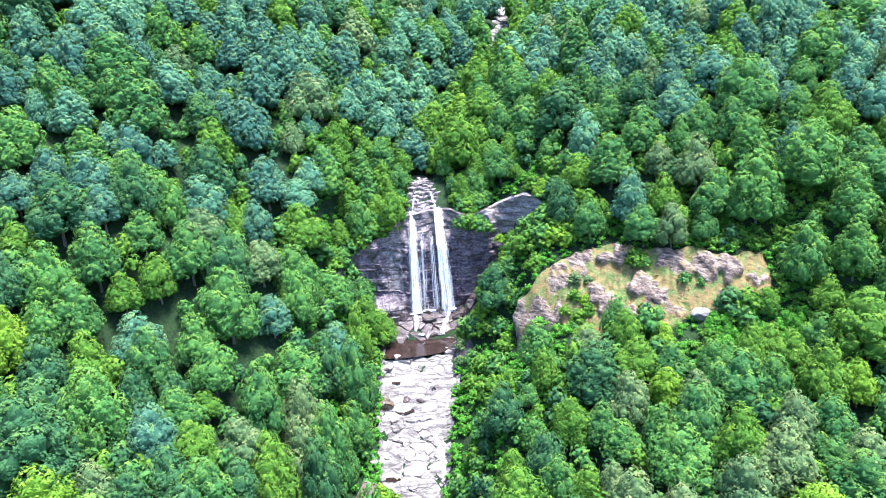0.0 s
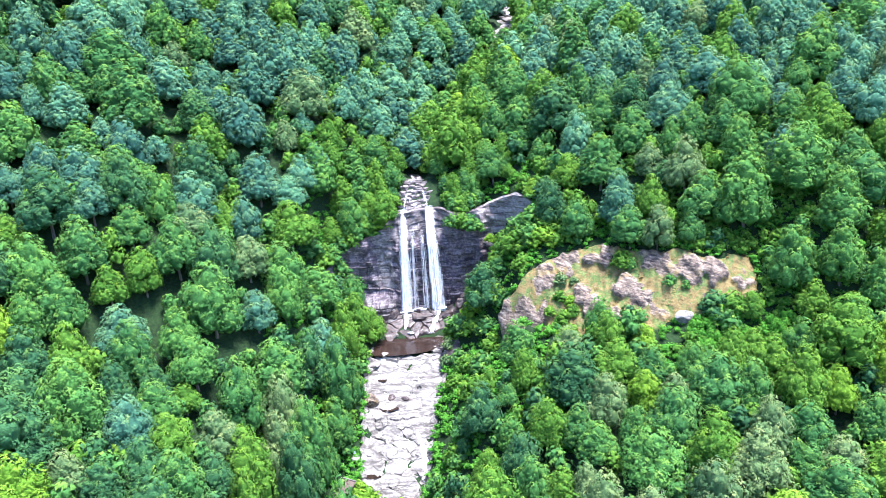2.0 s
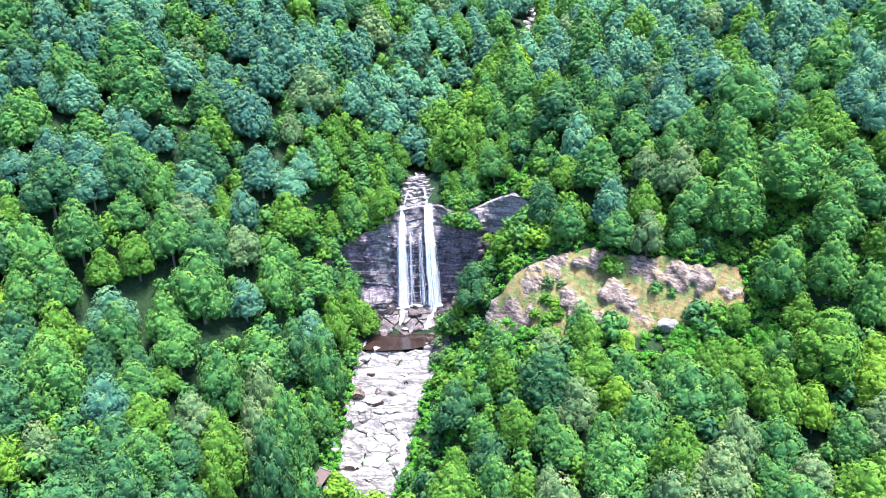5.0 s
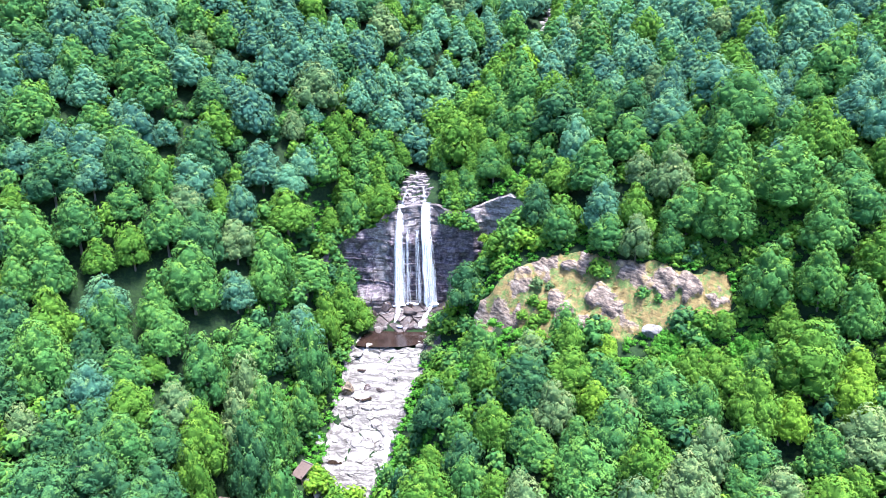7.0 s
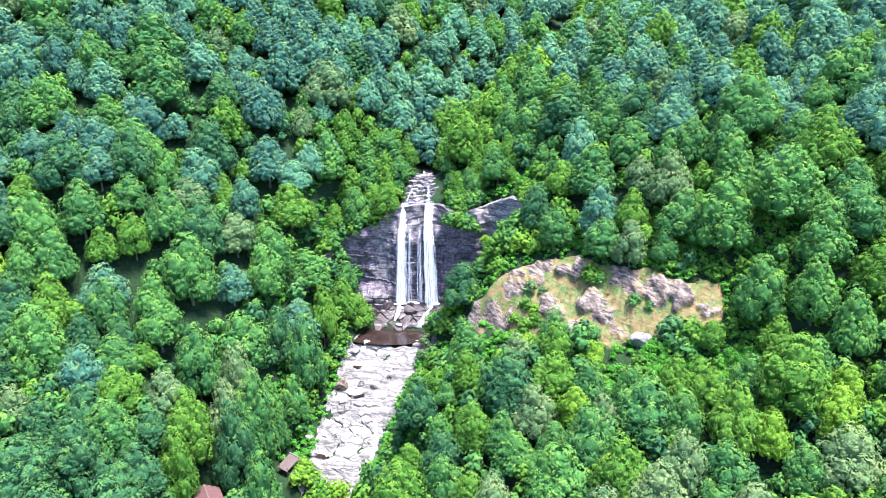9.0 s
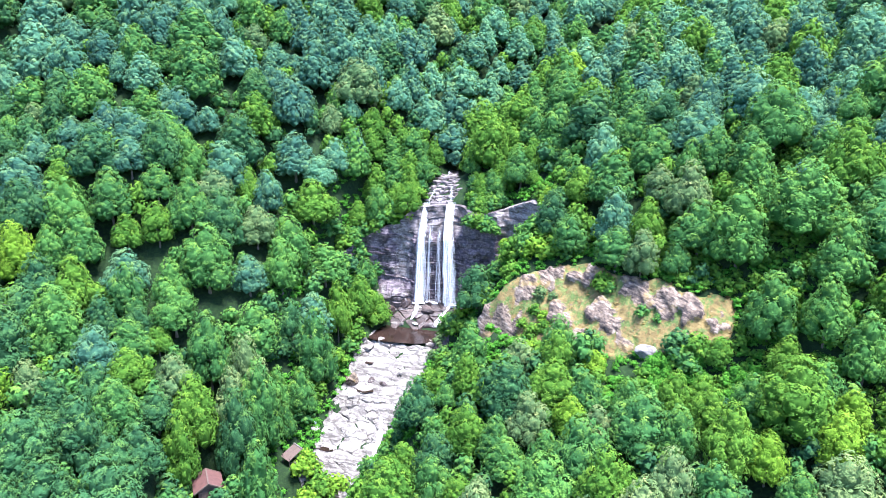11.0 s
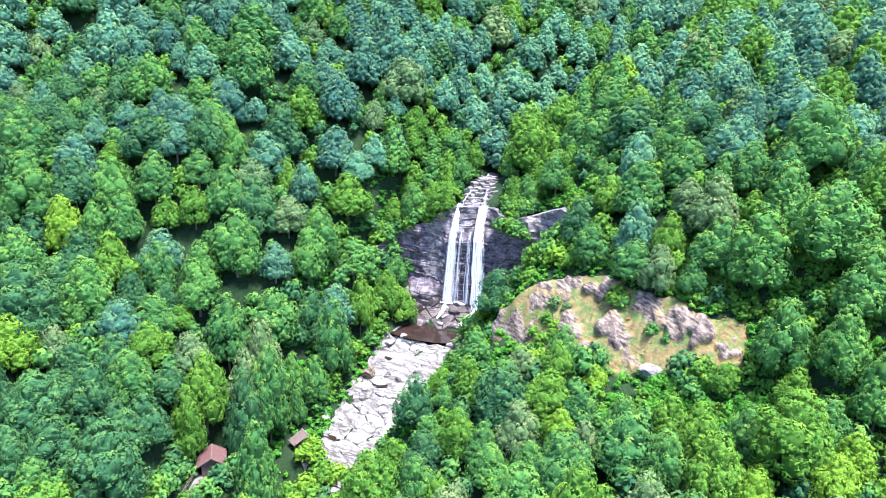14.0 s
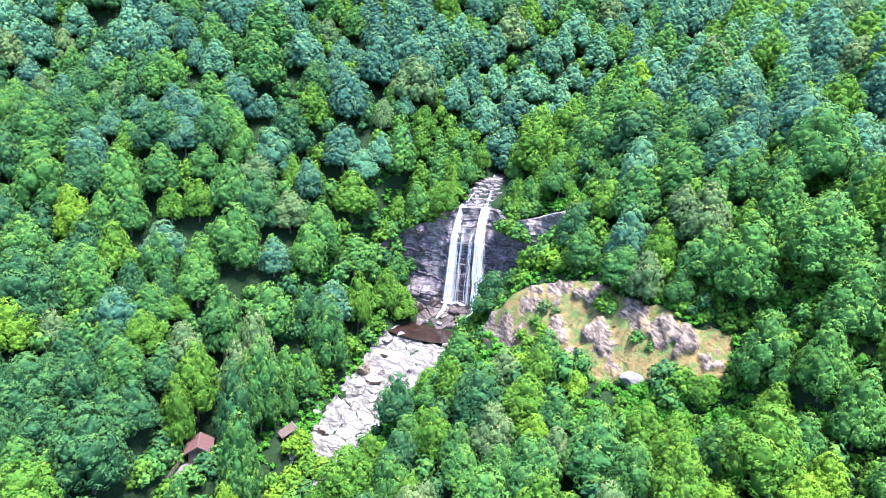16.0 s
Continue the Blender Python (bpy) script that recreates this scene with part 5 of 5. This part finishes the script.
# ---- bushes, undergrowth, grass ----
BUSHES = [crown(600 + k, 640, 0.34, 2.6, 1.7, 0.4, 0.05, 8, 10) for k in range(5)]
bush_meshes = {}
for k, (x, y, size, kind) in enumerate([
        (12, 199.5, 2.2, "fresh"), (16, 199.5, 2.2, "mid"), (20, 199, 2.4, "fresh"), (24, 198, 2.4, "mid"), (27, 195, 2.4, "yellow"), (14, 190, 2.4, "fresh"), (19, 188, 2.4, "mid"), (24, 186, 2.4, "fresh"), (28, 184, 2.4, "mid"), (31, 181, 2.4, "yellow"), (17, 183.5, 2.2, "fresh"), (21, 180.5, 2.2, "mid"), (25, 179, 2.2, "fresh"), (29, 190, 2.4, "mid"), (11, 186, 2.2, "yellow"), (33, 186, 2.4, "fresh"), (18, 194, 2.4, "mid"), (36, 180.5, 2.2, "fresh"), (40, 179.5, 2, "mid"),
        (4.9, 213, 1.4, "fresh"), (5.4, 216.5, 1.6, "mid"), (4.6, 220, 1.5, "fresh"), (-12.2, 215.8, 1.6, "mid"), (-11.8, 219.5, 1.6, "fresh"), (-10.6, 223.5, 1.5, "mid"), (2, 226.5, 1.4, "fresh"), (6.8, 212.2, 1.5, "mid"),
        (-24.0, 165.0, 2.2, "mid"), (-24.6, 158.0, 2.2, "fresh"), (-25.0, 152.0, 2.2, "mid"), (-23.6, 171.0, 2.2, "fresh"), (-23.0, 177.0, 2.0, "mid"), (-22.6, 182.5, 2.0, "fresh"), (-18.5, 138.5, 1.8, "yellow"), (-15.5, 134.5, 2.0, "yellow"), (-12.0, 131.5, 2.2, "fresh"),
        (-28.0, 114.0, 2.0, "mid"), (-27.6, 118.2, 2.2, "deep"), (-30.5, 109.5, 2.2, "fresh"), (-36.5, 111.5, 2.4, "mid"), (-38.0, 116.5, 2.4, "mid"), (-27.0, 122.5, 2.4, "mid"), (-34.8, 107.0, 2.4, "mid"),
        (-24.0, 112.5, 2.4, "mid"), (-21.0, 108.0, 2.4, "fresh"), (-15.5, 117.0, 2.2, "fresh"), (-13.5, 122.5, 2.4, "mid"), (-14.5, 128.5, 2.2, "yellow"), (-18.5, 130.5, 2.0, "fresh"), (-27.5, 128.0, 2.4, "deep"),
        (-33.0, 196.0, 2.4, "mid"), (-36.5, 199.0, 2.4, "mid"), (-30.0, 198.6, 2.2, "deep"), (-27.0, 195.5, 2.4, "mid"), (-33.0, 203.0, 2.2, "fresh"), (-24.0, 196.0, 2.2, "fresh"), (-31.0, 191.5, 2.4, "mid"), (-26.0, 190.5, 2.2, "mid"),
        (-36.5, 190.0, 2.4, "deep"), (7.0, 209.6, 1.6, "mid"), (6.6, 206.4, 1.9, "mid"), (8.9, 206.0, 2.2, "fresh"), (11.4, 206.2, 2.2, "mid"), (13.6, 206.8, 1.7, "mid"), (-12.2, 212.6, 1.9, "fresh"), (-17.4, 208.6, 2.4, "mid"), (-21.5, 208.4, 2.4, "fresh"), (-24.5, 205.0, 2.0, "mid"), (-29.5, 203.6, 2.4, "mid"), (9.5, 209.9, 2.2, "fresh"), (11.8, 210.6, 2.0, "mid"), (13.6, 211.5, 1.6, "mid"), (8.8, 210.6, 1.9, "mid"), (11.4, 211.2, 2.0, "fresh"), (14.0, 211.8, 1.8, "mid"), (10.2, 208.6, 1.2, "mid"),
        (-13.6, 210.0, 1.8, "fresh"), (-15.8, 207.4, 2.1, "yellow"), (-18.6, 207.0, 2.0, "fresh"), (-21.8, 206.8, 2.3, "mid"), (-25, 206.4, 2.2, "fresh"), (-28.4, 206.2, 2.3, "mid"), (-31.2, 203.6, 2.3, "mid"), (-34, 200, 2.2, "fresh"), (-20, 210.5, 2.2, "mid"), (-26, 210, 2.2, "fresh"), (10.5, 212.6, 2.0, "mid"), (28.5, 205.6, 2.0, "fresh"), (31, 201, 2.2, "mid"),
        (33.4, 164.2, 1.5, "fresh"), (30.5, 166.8, 1.2, "fresh"), (33.2, 168.2, 1.3, "fresh"), (35.6, 166.4, 1.2, "yellow"), (31.4, 163.4, 1.4, "fresh"), (37.2, 170.2, 0.9, "olive"), (62.4, 158.6, 0.9, "mid"), (34.6, 160.4, 1.7, "fresh"), (31.8, 162.0, 1.5, "mid"), (33.0, 157.5, 1.6, "yellow"), (36.0, 164.4, 1.2, "fresh"), (49.2, 168.6, 1.9, "fresh"), (51.0, 167.2, 1.3, "mid"),
        (58.8, 160.6, 1.2, "mid"), (33.8, 171.4, 1.3, "olive"), (67.0, 152.4, 2.4, "deep"), (70.5, 151.0, 2.2, "fresh"), (68.5, 149.0, 2.0, "mid"),
        (4.6, 187.6, 2.0, "fresh"), (6.4, 186.2, 2.4, "mid"), (8.5, 184.5, 2.0, "deep"), (3.4, 184.8, 1.4, "olive"), (2.4, 181.0, 1.3, "olive"), (-17.4, 141.6, 1.7, "yellow"), (-15.2, 139.6, 1.9, "fresh"),
        (-12.4, 137.4, 2.0, "fresh"), (-19.8, 143.2, 1.4, "yellow"), (-9.8, 139.4, 2.0, "yellow"), (14.5, 196.5, 2.2, "mid"), (18.5, 193.5, 2.6, "fresh"), (12.5, 192.5, 2.4, "deep"), (16.0, 187.5, 2.4, "mid"), (22.5, 190.0, 2.6, "fresh"), (22.0, 196.5, 2.4, "mid"), (26.5, 193.5, 2.6, "mid"), (10.5, 182.0, 2.2, "fresh"), (6.0, 178.5, 1.8, "mid"), (8.0, 173.0, 2.0, "fresh"), (5.0, 168.5, 2.0, "fresh"), (12.0, 168.0, 2.4, "mid"), (10.0, 161.0, 2.6, "fresh"), (15.5, 174.0, 2.0, "fresh"), (14.0, 180.0, 2.2, "mid"), (19.0, 209.4, 1.3, "mid"), (22.5, 207.6, 1.2, "fresh"), (21.2, 203.6, 1.6, "fresh"), (17.6, 204.6, 1.2, "yellow")]):
    if (k % 5, kind) not in bush_meshes:
        bush_meshes[k % 5, kind] = leaf_mesh("leaves", BUSHES[k % 5], LEAF[kind])
    z = height(x, y)
    if 6 < x < 15 and 205.5 < y < 209:
        z = 33.5 - 0.25 * (x - 7)
    if 16 < x < 23 and 203 < y < 206:
        z = 28.5
    bush = thing("bush", (x, y, z - 0.2), 47 * k, label=WORDS[kind] + " leafy bush on the rocks and banks", category="bush", group="bushes on rocks and banks")
    bush.scale = (size, size, size * 0.9)
    part("leaves", bush_meshes[k % 5, kind], bush)


def scatter(name, words, kind_of, protos, material, spots, low, high, seed):
    r = np.random.RandomState(seed)
    places = []
    for (x, y), z in zip(spots, ground(spots[:, 0], spots[:, 1])):
        s = r.uniform(low, high)
        places.append((r.rand(), (r.randint(len(protos)), x, y, z - 0.1, r.uniform(0, 2 * np.pi), s, s)))
    shape, tones = many(protos, places)
    tagged(new(name, leaf_mesh(name, shape, material, tones)), words, kind_of, kind="stuff")


YOUNG = [crown(640 + k, 250, 0.75, 6.0, 3.0, 0.45, 0.06, 4, 7) for k in range(4)]
rs = np.random.RandomState(15)
gaps = []
for x, y in np.column_stack([rs.uniform(-190, 190, 50000), rs.uniform(72, 340, 50000)]):
    if free(x, y, 1.6) and in_valley(x, y) and not open_ground(x, y):
        plant(x, y, 0.5, "mid")
        gaps.append((x, y))
gaps = np.array(gaps[:1050])
for k, kind in enumerate(("deep", "mid", "fresh")):
    scatter("young_trees", WORDS[kind] + " young trees filling gaps in the wood", "young trees", YOUNG, LEAF[kind], gaps[k::3], 0.8, 1.5, 40 + k)
rs = np.random.RandomState(16)
shrubby = np.column_stack([rs.uniform(46, 100, 1500), rs.uniform(130, 154, 1500)])
shrubby = np.array([p for p in shrubby if 60 < p[0] and 137 < p[1] and (p[0] - 62) * 0.3 + p[1] > 145 and not (p[0] < 66 and p[1] > 150) and crag_mask(*p) < -0.1 and free(*p, 0.3)])
scatter("shrubs", "light green shrubs over the open slope below the crag", "shrubs", YOUNG, UNDERLEAF, shrubby[:260], 0.28, 0.62, 44)
rs = np.random.RandomState(14)
c = np.column_stack([rs.uniform(-46, 100, 20000), rs.uniform(130, 230, 20000)])
u = np.abs(c[:, 0] - stream_x(c[:, 1]))
y_to_cliff = c[:, 1] - cliff_y(c[:, 0])
water = ((y_to_cliff < 0) & (u < stream_half(c[:, 1]) * np.where(c[:, 1] > 183, 1.5, 1.12))) | ((y_to_cliff > -7) & (u < 8.5) & (c[:, 1] < 228)) | ((y_to_cliff > -3.5) & (y_to_cliff < 0.6) & (np.abs(c[:, 0] + 3) < 32))
crag = crag_mask(c[:, 0], c[:, 1])
clear = ((np.abs(c[:, 0] + 2) < 40) & (c[:, 1] > 132) & (c[:, 1] < 228)) | ((c[:, 0] > 8) & (c[:, 0] < 96) & (c[:, 1] > 136) & (c[:, 1] < 184))
yard = (np.hypot(c[:, 0] + 31, c[:, 1] - 118) < 7.5) | (np.hypot(c[:, 0] + 22.6, c[:, 1] - 141) < 4.5)
scatter("undergrowth", "bright green undergrowth of shrubs and ferns on the slopes", "undergrowth", [crown(700 + k, 60, 0.42, 1.5, 1.6, 0.4, 0.05, 2, 6) for k in range(4)],
        UNDERLEAF, c[clear & ~water & ~yard & (crag < 0.02)][:3100], 0.65, 1.35, 5)
rs = np.random.RandomState(21)
e = np.column_stack([rs.uniform(56, 116, 2600), rs.uniform(132, 196, 2600)])
scatter("undergrowth", "dense leafy undergrowth below the trees east of the crag", "undergrowth", [crown(740 + k, 90, 0.5, 2.4, 2.0, 0.4, 0.05, 3, 6) for k in range(4)],
        LEAF["fresh"], e[(crag_mask(e[:, 0], e[:, 1]) < -0.1) & ~((e[:, 0] < 67) & (e[:, 1] > 149) & (e[:, 1] < 156))][:850], 0.7, 1.4, 8)
rs = np.random.RandomState(22)
scatter("dry_grass", "yellowed tufts of grass between the rocks of the crag", "grass", [crown(720 + k, 40, 0.34, 0.5, 0.8, 0.4, 0.02, 3, 5) for k in range(3)],
        GRASSY, c[(crag > 0.0) & (rs.rand(len(c)) < 0.6)], 0.5, 1.1, 6)
